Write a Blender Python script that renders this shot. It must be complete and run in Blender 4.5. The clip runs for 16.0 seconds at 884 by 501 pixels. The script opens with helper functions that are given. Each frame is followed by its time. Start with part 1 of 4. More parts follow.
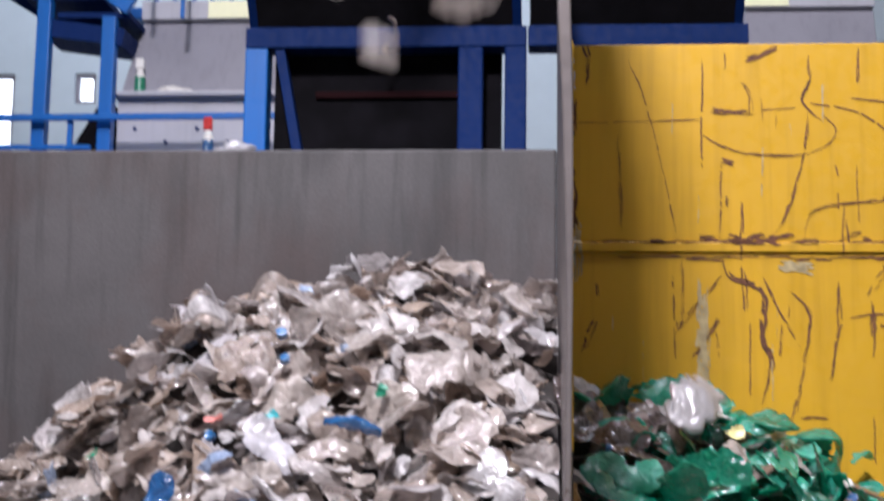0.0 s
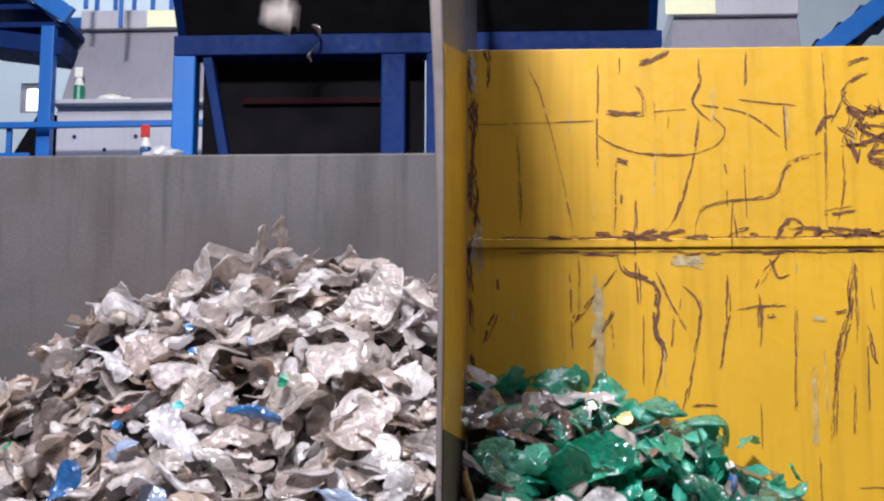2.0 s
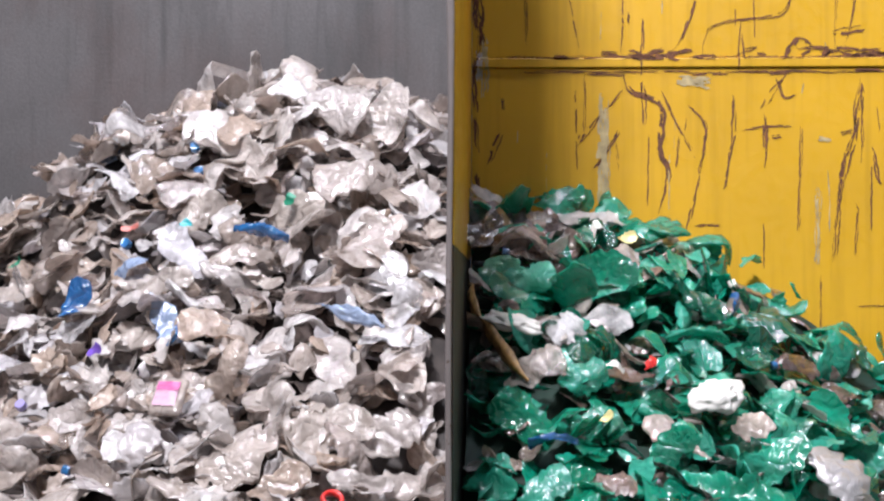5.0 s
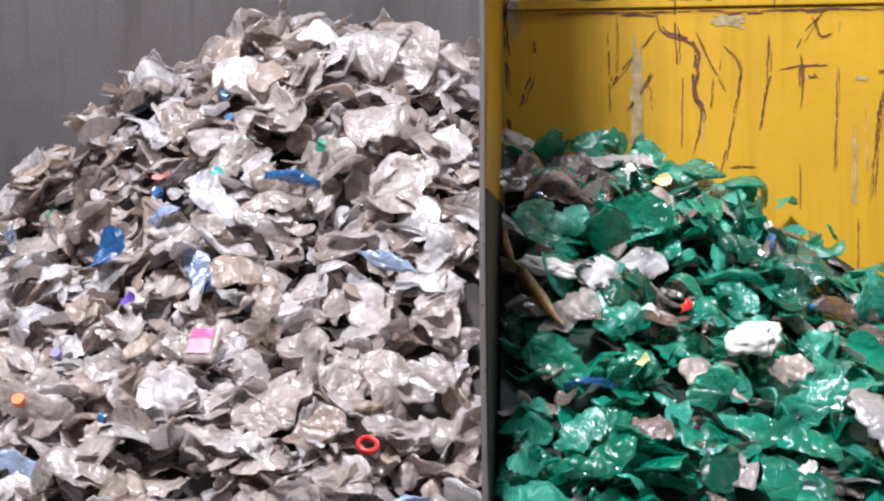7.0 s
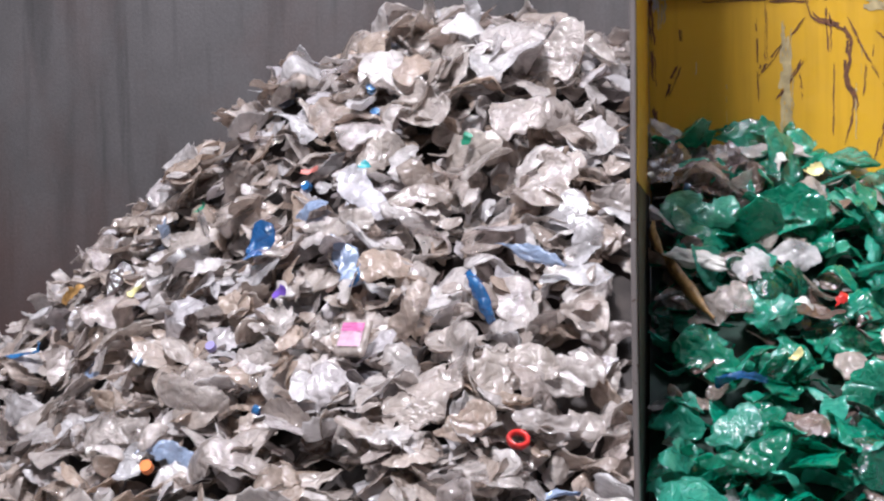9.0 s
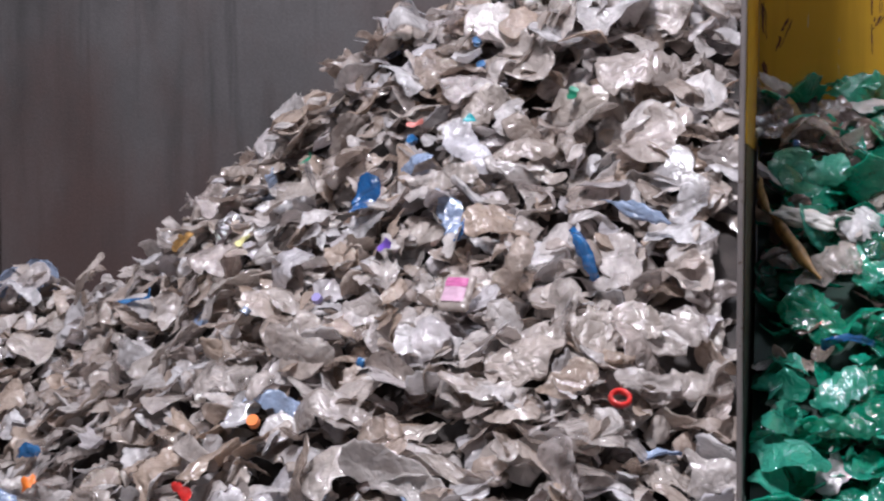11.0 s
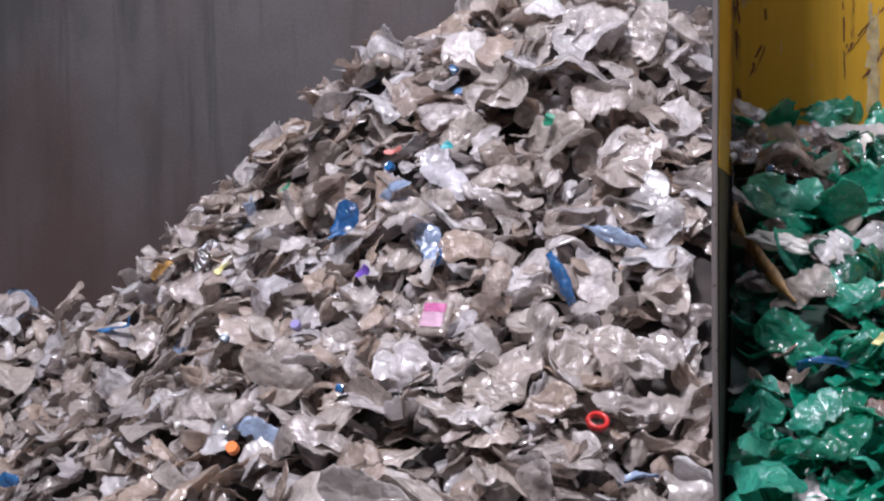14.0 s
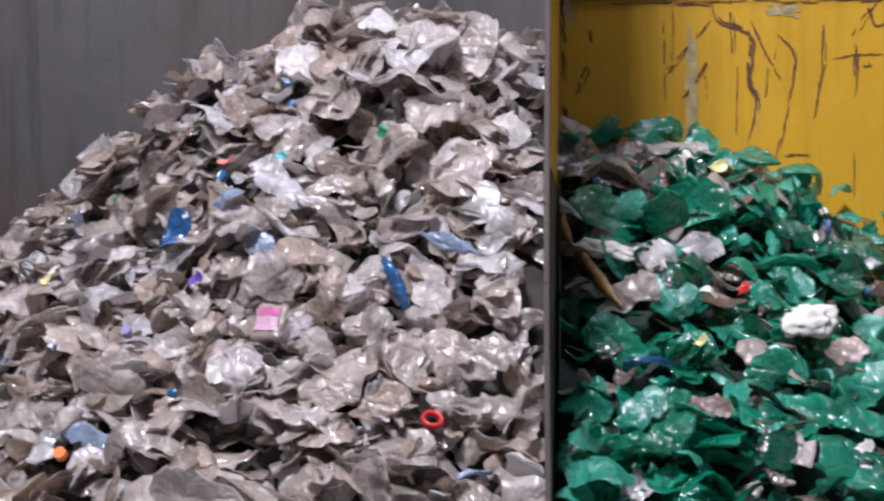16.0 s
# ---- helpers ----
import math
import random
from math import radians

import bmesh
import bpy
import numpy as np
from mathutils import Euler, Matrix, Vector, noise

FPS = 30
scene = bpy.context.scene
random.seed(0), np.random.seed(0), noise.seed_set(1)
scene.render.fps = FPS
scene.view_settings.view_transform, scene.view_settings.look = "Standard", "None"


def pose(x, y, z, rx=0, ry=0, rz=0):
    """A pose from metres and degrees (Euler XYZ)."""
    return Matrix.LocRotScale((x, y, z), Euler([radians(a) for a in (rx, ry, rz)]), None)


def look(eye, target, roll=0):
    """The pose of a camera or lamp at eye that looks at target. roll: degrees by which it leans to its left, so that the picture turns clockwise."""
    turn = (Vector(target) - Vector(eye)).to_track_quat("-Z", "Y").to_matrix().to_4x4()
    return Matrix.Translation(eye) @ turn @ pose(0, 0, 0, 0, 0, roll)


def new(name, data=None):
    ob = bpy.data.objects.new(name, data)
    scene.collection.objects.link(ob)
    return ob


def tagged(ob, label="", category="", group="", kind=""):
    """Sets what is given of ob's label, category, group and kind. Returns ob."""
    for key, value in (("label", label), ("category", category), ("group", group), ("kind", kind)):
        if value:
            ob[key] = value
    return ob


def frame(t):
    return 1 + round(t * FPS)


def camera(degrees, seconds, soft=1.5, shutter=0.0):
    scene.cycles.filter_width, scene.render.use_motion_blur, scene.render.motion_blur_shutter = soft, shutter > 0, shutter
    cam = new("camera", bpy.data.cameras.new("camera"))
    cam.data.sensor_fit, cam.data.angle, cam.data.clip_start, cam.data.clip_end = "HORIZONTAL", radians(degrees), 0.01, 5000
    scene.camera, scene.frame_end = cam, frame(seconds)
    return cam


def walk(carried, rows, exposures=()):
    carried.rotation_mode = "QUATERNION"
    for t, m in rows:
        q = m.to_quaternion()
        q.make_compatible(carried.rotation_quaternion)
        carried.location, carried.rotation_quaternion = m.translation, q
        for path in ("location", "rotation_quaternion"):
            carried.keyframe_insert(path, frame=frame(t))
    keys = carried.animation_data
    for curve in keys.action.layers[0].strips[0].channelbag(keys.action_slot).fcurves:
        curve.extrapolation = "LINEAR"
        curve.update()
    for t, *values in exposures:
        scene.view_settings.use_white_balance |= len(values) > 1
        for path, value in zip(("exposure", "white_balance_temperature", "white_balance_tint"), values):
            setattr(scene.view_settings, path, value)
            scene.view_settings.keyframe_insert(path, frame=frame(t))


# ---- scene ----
cam = camera(34.82, 16.0, soft=2.2, shutter=0.5)
PATH = [
    (0, look((-0.169, 0.291, 1.699), (-0.5430, 5.2243, 2.4249), 0.78)),
    (0.3, look((-0.092, 0.290, 1.680), (-0.5550, 5.1851, 2.5866), 0.12)),
    (0.5, look((0.009, 0.271, 1.664), (-0.4573, 5.1602, 2.6025), 0.36)),
    (0.6, look((0.044, 0.241, 1.663), (-0.5179, 5.1193, 2.6063), 0.96)),
    (0.8, look((0.106, 0.194, 1.633), (-0.5171, 5.0861, 2.4549), 1.94)),
    (1, look((0.147, 0.165, 1.617), (-0.2591, 5.0784, 2.4482), 1.29)),
    (1.5, look((0.117, 0.129, 1.608), (-0.2190, 5.0630, 2.3467), 0.01)),
    (2, look((0.083, 0.095, 1.614), (-0.1591, 5.0304, 2.3772), 0.17)),
    (2.5, look((0.054, 0.096, 1.599), (-0.2119, 5.0491, 2.2255), 0.03)),
    (3, look((0.049, 0.102, 1.605), (-0.1452, 5.0734, 2.1033), 0.25)),
    (3.5, look((0.053, 0.105, 1.597), (-0.1072, 5.0833, 2.0285), 0.44)),
    (4, look((0.043, 0.111, 1.595), (-0.1456, 5.0950, 1.9529), 0.53)),
    (4.5, look((0.044, 0.080, 1.585), (-0.1916, 5.0657, 1.8783), 0.30)),
    (4.7, look((0.043, 0.083, 1.583), (-0.1813, 5.0724, 1.8194), 0.25)),
    (7, look((0.034, 0.124, 1.566), (-0.3017, 5.1124, 1.5428), -0.40)),
    (7.5, look((0.024, 0.126, 1.570), (-0.4415, 5.1048, 1.5579), -0.65)),
    (8, look((0.010, 0.122, 1.571), (-0.6007, 5.0843, 1.5628), -0.60)),
    (10.5, look((-0.019, 0.115, 1.641), (-1.0667, 4.9983, 1.3959), -0.57)),
    (11, look((-0.016, 0.098, 1.649), (-1.1753, 4.9534, 1.3642), -0.15)),
    (11.5, look((-0.016, 0.093, 1.643), (-1.2985, 4.9180, 1.3729), 0.11)),
    (12, look((-0.024, 0.089, 1.644), (-1.4681, 4.8664, 1.3408), 0.35)),
    (12.5, look((-0.032, 0.085, 1.645), (-1.6185, 4.8168, 1.3388), 0.55)),
    (13, look((-0.022, 0.073, 1.635), (-1.5461, 4.8241, 1.3098), 0.51)),
    (13.5, look((-0.009, 0.079, 1.628), (-1.1786, 4.9308, 1.3300), -0.11)),
    (14, look((0.004, 0.075, 1.637), (-1.0940, 4.9495, 1.4574), -0.50)),
    (14.5, look((-0.001, 0.084, 1.620), (-1.0769, 4.9643, 1.4727), -0.65)),
    (15, look((-0.037, 0.043, 1.526), (-0.8685, 4.9737, 1.4723), -0.31)),
    (15.5, look((-0.048, 0.029, 1.508), (-0.7072, 4.9856, 1.5176), -0.48)),
    (16, look((-0.034, 0.023, 1.503), (-0.5060, 5.0007, 1.4837), -0.09)),
]
walk(cam, PATH, exposures=[(0.0, -0.25, 5950, 19), (0.8, -0.2, 5950, 19), (1.5, -0.05, 5950, 18), (4.5, 0.0, 5950, 15), (8.0, 0.0, 5900, 15), (10.5, -0.4, 5900, 16), (12.5, -0.48, 5850, 18), (14.5, -0.5, 5850, 19), (16.0, -0.56, 5850, 19)])

# ---------- world and light ----------
world = bpy.data.worlds.new("world")
scene.world = world
world.use_nodes = True
wn = world.node_tree
bg = wn.nodes["Background"]
sky = wn.nodes.new("ShaderNodeTexSky")
sky.sky_type = "NISHITA"
sky.sun_disc = False
sky.sun_elevation = radians(48)
sky.sun_rotation = radians(200)
wn.links.new(sky.outputs["Color"], bg.inputs["Color"])
bg.inputs["Strength"].default_value = 0.15


def area_lamp(name, eye, target, w, h, power, colour):
    data = bpy.data.lights.new(name, "AREA")
    data.shape, data.size, data.size_y = "RECTANGLE", w, h
    data.energy, data.color = power, colour
    ob = new(name, data)
    ob.matrix_world = look(eye, target)
    return ob


# one high-bay lamp over the bays, and two added fill lamps under the roof
area_lamp("high_bay_lamp", (-1.4, -1.0, 10.2), (-0.9, 4.5, 1.5), 1.1, 1.1, 2120, (1.0, 0.96, 0.92))
area_lamp("front_fill_lamp", (-0.7, 4.0, 10.7), (-0.7, 4.2, 0.0), 5.2, 1.1, 600, (0.95, 0.97, 1.0))
area_lamp("back_fill_lamp", (-3.5, 15.5, 10.7), (-3.5, 15.5, 0.0), 9.0, 1.0, 420, (0.90, 0.95, 1.0))


# ---------- materials ----------
def material(name):
    m = bpy.data.materials.new(name)
    m.use_nodes = True
    nt = m.node_tree
    return m, nt, nt.nodes["Principled BSDF"]


def node(nt, kind, **values):
    n = nt.nodes.new(kind)
    for key, value in values.items():
        n.inputs[key].default_value = value
    return n


def ramp(nt, source, stops):
    n = nt.nodes.new("ShaderNodeValToRGB")
    while len(n.color_ramp.elements) < len(stops):
        n.color_ramp.elements.new(0.5)
    for e, (p, c) in zip(n.color_ramp.elements, stops):
        e.position, e.color = p, (*c, 1)
    nt.links.new(source, n.inputs["Fac"])
    return n.outputs["Color"]


def mixed(nt, fac, a, b, blend="MIX"):
    n = nt.nodes.new("ShaderNodeMix")
    n.data_type, n.blend_type = "RGBA", blend
    for sock, value in ((n.inputs[0], fac), (n.inputs[6], a), (n.inputs[7], b)):
        if isinstance(value, bpy.types.NodeSocket):
            nt.links.new(value, sock)
        elif isinstance(value, tuple):
            sock.default_value = (*value, 1)
        else:
            sock.default_value = value
    return n.outputs[2]


def coords(nt, scale, kind="Object"):
    tc = nt.nodes.new("ShaderNodeTexCoord")
    mp = nt.nodes.new("ShaderNodeMapping")
    mp.inputs["Scale"].default_value = scale
    nt.links.new(tc.outputs[kind], mp.inputs["Vector"])
    return mp.outputs["Vector"]


def noise_tex(nt, vec, scale, detail=4.0, rough=0.55):
    n = node(nt, "ShaderNodeTexNoise", Scale=scale, Detail=detail, Roughness=rough)
    nt.links.new(vec, n.inputs["Vector"])
    return n.outputs["Fac"]


def bump(nt, bsdf, height, strength, distance):
    b = node(nt, "ShaderNodeBump", Strength=strength, Distance=distance)
    nt.links.new(height, b.inputs["Height"])
    nt.links.new(b.outputs["Normal"], bsdf.inputs["Normal"])


def concrete(name, dark, light, rust):
    m, nt, b = material(name)
    v = coords(nt, (1, 1, 1))
    streak = noise_tex(nt, coords(nt, (1.6, 1.6, 0.3)), 2.0, 4.0)
    cloud = noise_tex(nt, v, 0.9, 5.0)
    grain = noise_tex(nt, v, 60.0, 3.0)
    base = ramp(nt, cloud, [(0.3, dark), (0.7, light)])
    base = mixed(nt, ramp(nt, streak, [(0.48, (0, 0, 0)), (0.72, (0.8, 0.8, 0.8))]), base, tuple(c * 0.45 for c in dark))
    drip = noise_tex(nt, coords(nt, (7.0, 7.0, 0.4)), 1.6, 4.0, 0.6)
    base = mixed(nt, ramp(nt, drip, [(0.54, (0, 0, 0)), (0.75, (0.6, 0.6, 0.6))]), base, tuple(c * 0.4 for c in dark))
    rusty = noise_tex(nt, coords(nt, (0.6, 0.6, 0.35)), 1.3, 5.0, 0.65)
    sep = nt.nodes.new("ShaderNodeSeparateXYZ")
    nt.links.new(v, sep.inputs[0])
    foot = node(nt, "ShaderNodeMapRange")
    for key, value in (("From Min", 2.5), ("From Max", 0.9), ("To Min", 0.0), ("To Max", 0.2)):
        foot.inputs[key].default_value = value
    nt.links.new(sep.outputs["Z"], foot.inputs["Value"])
    more = nt.nodes.new("ShaderNodeMath")
    more.operation = "ADD"
    nt.links.new(rusty, more.inputs[0])
    nt.links.new(foot.outputs[0], more.inputs[1])
    rusty = more.outputs[0]
    base = mixed(nt, ramp(nt, rusty, [(0.47, (0, 0, 0)), (0.7, (0.75, 0.75, 0.75))]), base, rust)
    base = mixed(nt, 0.12, base, ramp(nt, grain, [(0.3, (0, 0, 0)), (0.7, (1, 1, 1))]), "OVERLAY")
    nt.links.new(base, b.inputs["Base Color"])
    b.inputs["Roughness"].default_value = 0.62
    bump(nt, b, grain, 0.25, 0.004)
    return m


def paint(name, colour, rough=0.45, chip=(0.09, 0.045, 0.03), amount=0.66, metal=0.0, dirt=0.25):
    """Worn paint on steel: faded patches, dirt streaks and chips down to the rust."""
    m, nt, b = material(name)
    v = coords(nt, (1, 1, 1))
    cloud = noise_tex(nt, v, 1.6, 4.0)
    fine = noise_tex(nt, v, 24.0, 5.0, 0.6)
    drip = noise_tex(nt, coords(nt, (6, 6, 0.35)), 3.0, 4.0)
    base = ramp(nt, cloud, [(0.3, tuple(c * 0.86 for c in colour)), (0.7, colour)])
    base = mixed(nt, ramp(nt, drip, [(0.5, (0, 0, 0)), (0.8, (dirt, dirt, dirt))]), base, tuple(c * 0.35 for c in colour))
    base = mixed(nt, ramp(nt, fine, [(amount, (0, 0, 0)), (amount + 0.03, (1, 1, 1))]), base, chip)
    nt.links.new(base, b.inputs["Base Color"])
    nt.links.new(ramp(nt, fine, [(0.3, (rough * 0.8,) * 3), (0.75, (min(1, rough * 1.4),) * 3)]), b.inputs["Roughness"])
    b.inputs["Metallic"].default_value = metal
    bump(nt, b, fine, 0.12, 0.002)
    return m


def plastic(name, tones, rough=0.2, through_light=0.3, crinkle=0.6, scale=26.0, clear=0.1):
    """Crumpled thin bottle plastic: glossy film that lets some light through, each piece of another tone."""
    m, nt, b = material(name)
    geo = nt.nodes.new("ShaderNodeNewGeometry")
    info = nt.nodes.new("ShaderNodeObjectInfo")
    add = nt.nodes.new("ShaderNodeMath")
    add.operation = "ADD"
    nt.links.new(geo.outputs["Random Per Island"], add.inputs[0])
    nt.links.new(info.outputs["Random"], add.inputs[1])
    frac = nt.nodes.new("ShaderNodeMath")
    frac.operation = "FRACT"
    nt.links.new(add.outputs[0], frac.inputs[0])
    n = len(tones)
    base = ramp(nt, frac.outputs[0], [(i / max(1, n - 1), c) for i, c in enumerate(tones)])
    v = coords(nt, (1, 1, 1))
    smear = noise_tex(nt, v, 14.0, 5.0, 0.65)
    base = mixed(nt, ramp(nt, smear, [(0.45, (0, 0, 0)), (0.78, (0.4, 0.4, 0.4))]), base, tuple(c * 0.45 for c in tones[0]))
    nt.links.new(base, b.inputs["Base Color"])
    nt.links.new(ramp(nt, smear, [(0.35, (rough * 0.6,) * 3), (0.7, (rough * 1.9,) * 3)]), b.inputs["Roughness"])
    b.inputs["IOR"].default_value = 1.55
    b.inputs["Coat Weight"].default_value = 1.0
    b.inputs["Coat Roughness"].default_value = 0.1
    b.inputs["Coat IOR"].default_value = 2.2
    b.inputs["Specular IOR Level"].default_value = 0.9
    total = None
    for sc, weight in ((scale * 0.4, 1.0), (scale * 1.0, 0.5), (scale * 2.2, 0.12)):
        nz = node(nt, "ShaderNodeTexNoise", Scale=sc, Detail=1.0, Distortion=0.5)
        nt.links.new(v, nz.inputs["Vector"])
        shift = nt.nodes.new("ShaderNodeMath")
        shift.operation = "SUBTRACT"
        nt.links.new(nz.outputs["Fac"], shift.inputs[0])
        shift.inputs[1].default_value = 0.5
        fold = nt.nodes.new("ShaderNodeMath")
        fold.operation = "ABSOLUTE"
        nt.links.new(shift.outputs[0], fold.inputs[0])
        add = nt.nodes.new("ShaderNodeMath")
        add.operation = "MULTIPLY_ADD"
        nt.links.new(fold.outputs[0], add.inputs[0])
        add.inputs[1].default_value = weight
        if total:
            nt.links.new(total, add.inputs[2])
        else:
            add.inputs[2].default_value = 0.0
        total = add.outputs[0]
    bp = node(nt, "ShaderNodeBump", Strength=crinkle, Distance=0.05)
    nt.links.new(total, bp.inputs["Height"])
    nt.links.new(bp.outputs["Normal"], b.inputs["Normal"])
    glint = node(nt, "ShaderNodeBump", Strength=min(1.0, crinkle * 1.4), Distance=0.06)
    nt.links.new(total, glint.inputs["Height"])
    nt.links.new(glint.outputs["Normal"], b.inputs["Coat Normal"])
    tl = nt.nodes.new("ShaderNodeBsdfTranslucent")
    nt.links.new(base, tl.inputs["Color"])
    mx = nt.nodes.new("ShaderNodeMixShader")
    mx.inputs[0].default_value = through_light
    nt.links.new(b.outputs[0], mx.inputs[1])
    nt.links.new(tl.outputs[0], mx.inputs[2])
    tr = nt.nodes.new("ShaderNodeBsdfTransparent")
    nt.links.new(mixed(nt, 0.6, base, (0.9, 0.9, 0.9)), tr.inputs["Color"])
    thin = nt.nodes.new("ShaderNodeMixShader")
    patch = ramp(nt, noise_tex(nt, v, 11.0, 3.0), [(0.38, (clear * 0.15,) * 3), (0.68, (clear * 1.6,) * 3)])
    spin = nt.nodes.new("ShaderNodeMath")
    spin.operation = "MULTIPLY_ADD"
    spin.inputs[1].default_value, spin.inputs[2].default_value = 7.3, 0.21
    nt.links.new(frac.outputs[0], spin.inputs[0])
    again = nt.nodes.new("ShaderNodeMath")
    again.operation = "FRACT"
    nt.links.new(spin.outputs[0], again.inputs[0])
    nt.links.new(mixed(nt, 1.0, patch, ramp(nt, again.outputs[0], [(0.3, (0.35,) * 3), (1.0, (1.3,) * 3)]), "MULTIPLY"), thin.inputs[0])
    nt.links.new(mx.outputs[0], thin.inputs[1])
    nt.links.new(tr.outputs[0], thin.inputs[2])
    nt.links.new(thin.outputs[0], nt.nodes["Material Output"].inputs["Surface"])
    return m


def plain(name, colour, rough=0.5, metal=0.0, spread=0.15, scale=18.0, emit=0.0):
    m, nt, b = material(name)
    f = noise_tex(nt, coords(nt, (1, 1, 1)), scale, 4.0)
    c = ramp(nt, f, [(0.3, tuple(x * (1 - spread) for x in colour)), (0.7, tuple(min(1, x * (1 + spread)) for x in colour))])
    nt.links.new(c, b.inputs["Base Color"])
    b.inputs["Roughness"].default_value, b.inputs["Metallic"].default_value = rough, metal
    if emit:
        b.inputs["Emission Color"].default_value = (*colour, 1)
        b.inputs["Emission Strength"].default_value = emit
    bump(nt, b, f, 0.15, 0.003)
    return m


M_WALL = concrete("stained_concrete", (0.050, 0.045, 0.044), (0.100, 0.091, 0.091), (0.075, 0.043, 0.037))
M_FLOOR = concrete("floor_concrete", (0.075, 0.07, 0.067), (0.13, 0.122, 0.117), (0.08, 0.06, 0.047))
M_HALL = plain("hall_cladding", (0.52, 0.6, 0.64), 0.6, spread=0.05, scale=2.0)
M_ROOF = plain("roof_sheet", (0.22, 0.235, 0.25), 0.6)
M_YELLOW = paint("worn_yellow_paint", (0.66, 0.37, 0.012), 0.42, (0.18, 0.08, 0.025), 0.74, dirt=0.35)
M_YBARE = plain("scraped_primer", (0.42, 0.33, 0.17), 0.5, spread=0.4)
M_RUST = plain("rusty_scratch", (0.13, 0.05, 0.02), 0.75, spread=0.5, scale=40)
M_PLATE = paint("bare_steel_plate", (0.25, 0.215, 0.205), 0.42, (0.1, 0.06, 0.045), 0.68, 0.35)
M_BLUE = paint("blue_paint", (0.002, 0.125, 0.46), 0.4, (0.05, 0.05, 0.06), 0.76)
# darker copy of the blue, with shade in the colour, for steel out of the light
M_NAVY = paint("dark_shaded_blue_paint", (0.001, 0.018, 0.105), 0.6, (0.02, 0.015, 0.03), 0.76)
# black rubber, taken darker still to hold the shade under the conveyors
M_BELT = plain("shaded_black_rubber", (0.004, 0.0035, 0.005), 0.95, spread=0.5, scale=6)
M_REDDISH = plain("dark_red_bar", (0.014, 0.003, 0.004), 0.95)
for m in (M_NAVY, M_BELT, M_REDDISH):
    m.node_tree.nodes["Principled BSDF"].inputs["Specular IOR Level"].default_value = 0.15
M_HOUSE = paint("pale_grey_housing", (0.5, 0.49, 0.53), 0.4, (0.2, 0.18, 0.17), 0.77, dirt=0.2)
M_GREYP = paint("grey_panel", (0.30, 0.29, 0.33), 0.45, (0.15, 0.13, 0.12), 0.75)
M_SKYREFL = plain("painted_skylight_reflection", (0.95, 0.93, 0.6), 0.5, spread=0.03)
M_WHITE = plain("white_plastic", (0.78, 0.75, 0.7), 0.45, spread=0.12)
M_RED = plain("red_plastic", (0.55, 0.03, 0.025), 0.3, spread=0.4, scale=40)
M_ORANGE = plain("orange_plastic", (0.8, 0.2, 0.03), 0.4)
M_PINK = plain("pink_label_paper", (0.5, 0.12, 0.29), 0.4)
M_OCHRE = plain("ochre_strapping", (0.33, 0.185, 0.06), 0.5, spread=0.5, scale=30.0)
M_GREENC = plain("green_cap_plastic", (0.015, 0.2, 0.11), 0.35)
M_YELC = plain("yellow_plastic", (0.72, 0.66, 0.3), 0.35)
M_GRIME_SHADE = plain("grimy_shaded_steel", (0.035, 0.026, 0.022), 0.7, spread=0.5, scale=5.0)
M_SHEETG = plastic("dull_grey_film", [(0.48, 0.45, 0.45), (0.55, 0.52, 0.52)], 0.35, 0.2, 0.4)
M_CLEAR = plastic("clear_bottle_plastic", [(0.63, 0.55, 0.49), (0.81, 0.755, 0.73), (0.48, 0.385, 0.32), (0.87, 0.845, 0.85), (0.69, 0.605, 0.55), (0.60, 0.47, 0.375), (0.77, 0.745, 0.78)], 0.12, 0.36, 0.68, 26.0, 0.46)
M_GREEN = plastic("green_bottle_plastic", [(0.004, 0.26, 0.14), (0.016, 0.52, 0.33), (0.003, 0.16, 0.09), (0.11, 0.66, 0.49), (0.006, 0.38, 0.22), (0.03, 0.46, 0.32)], 0.11, 0.38, 0.62, 26.0, 0.40)
M_BROWN = plastic("brown_film", [(0.10, 0.062, 0.05), (0.24, 0.175, 0.15), (0.07, 0.048, 0.045), (0.16, 0.10, 0.08)], 0.3, 0.2)
M_BLUEP = plastic("blue_plastic", [(0.012, 0.11, 0.34), (0.03, 0.2, 0.48)], 0.2, 0.25, 0.5, 26.0, 0.2)
M_CYAN = plastic("light_blue_plastic", [(0.36, 0.46, 0.66), (0.5, 0.6, 0.78)], 0.2, 0.25, 0.5, 26.0, 0.2)
# heap cores: near-black colour stands in for the shade between the pieces
M_CORE = plain("packed_plastic_gap_shade", (0.03, 0.023, 0.02), 0.7, spread=0.6, scale=9.0)
M_COREG = plain("packed_green_gap_shade", (0.01, 0.028, 0.02), 0.7, spread=0.6, scale=9.0)


# ---------- helpers for meshes ----------
def part(name, bm, mat, parent=None, label="", smooth=False):
    me = bpy.data.meshes.new(name)
    bm.to_mesh(me)
    bm.free()
    for m in mat if isinstance(mat, (list, tuple)) else [mat]:
        me.materials.append(m)
    if smooth:
        me.polygons.foreach_set("use_smooth", [True] * len(me.polygons))
    ob = new(name, me)
    ob.parent = parent
    return tagged(ob, label)


def box(x0, x1, y0, y1, z0, z1, bevel=0.0, bm=None):
    bm = bm or bmesh.new()
    vs = bmesh.ops.create_cube(bm, size=1.0)["verts"]
    for v in vs:
        v.co = Vector((x0 + (v.co.x + 0.5) * (x1 - x0), y0 + (v.co.y + 0.5) * (y1 - y0), z0 + (v.co.z + 0.5) * (z1 - z0)))
    if bevel:
        es = list({e for v in vs for e in v.link_edges})
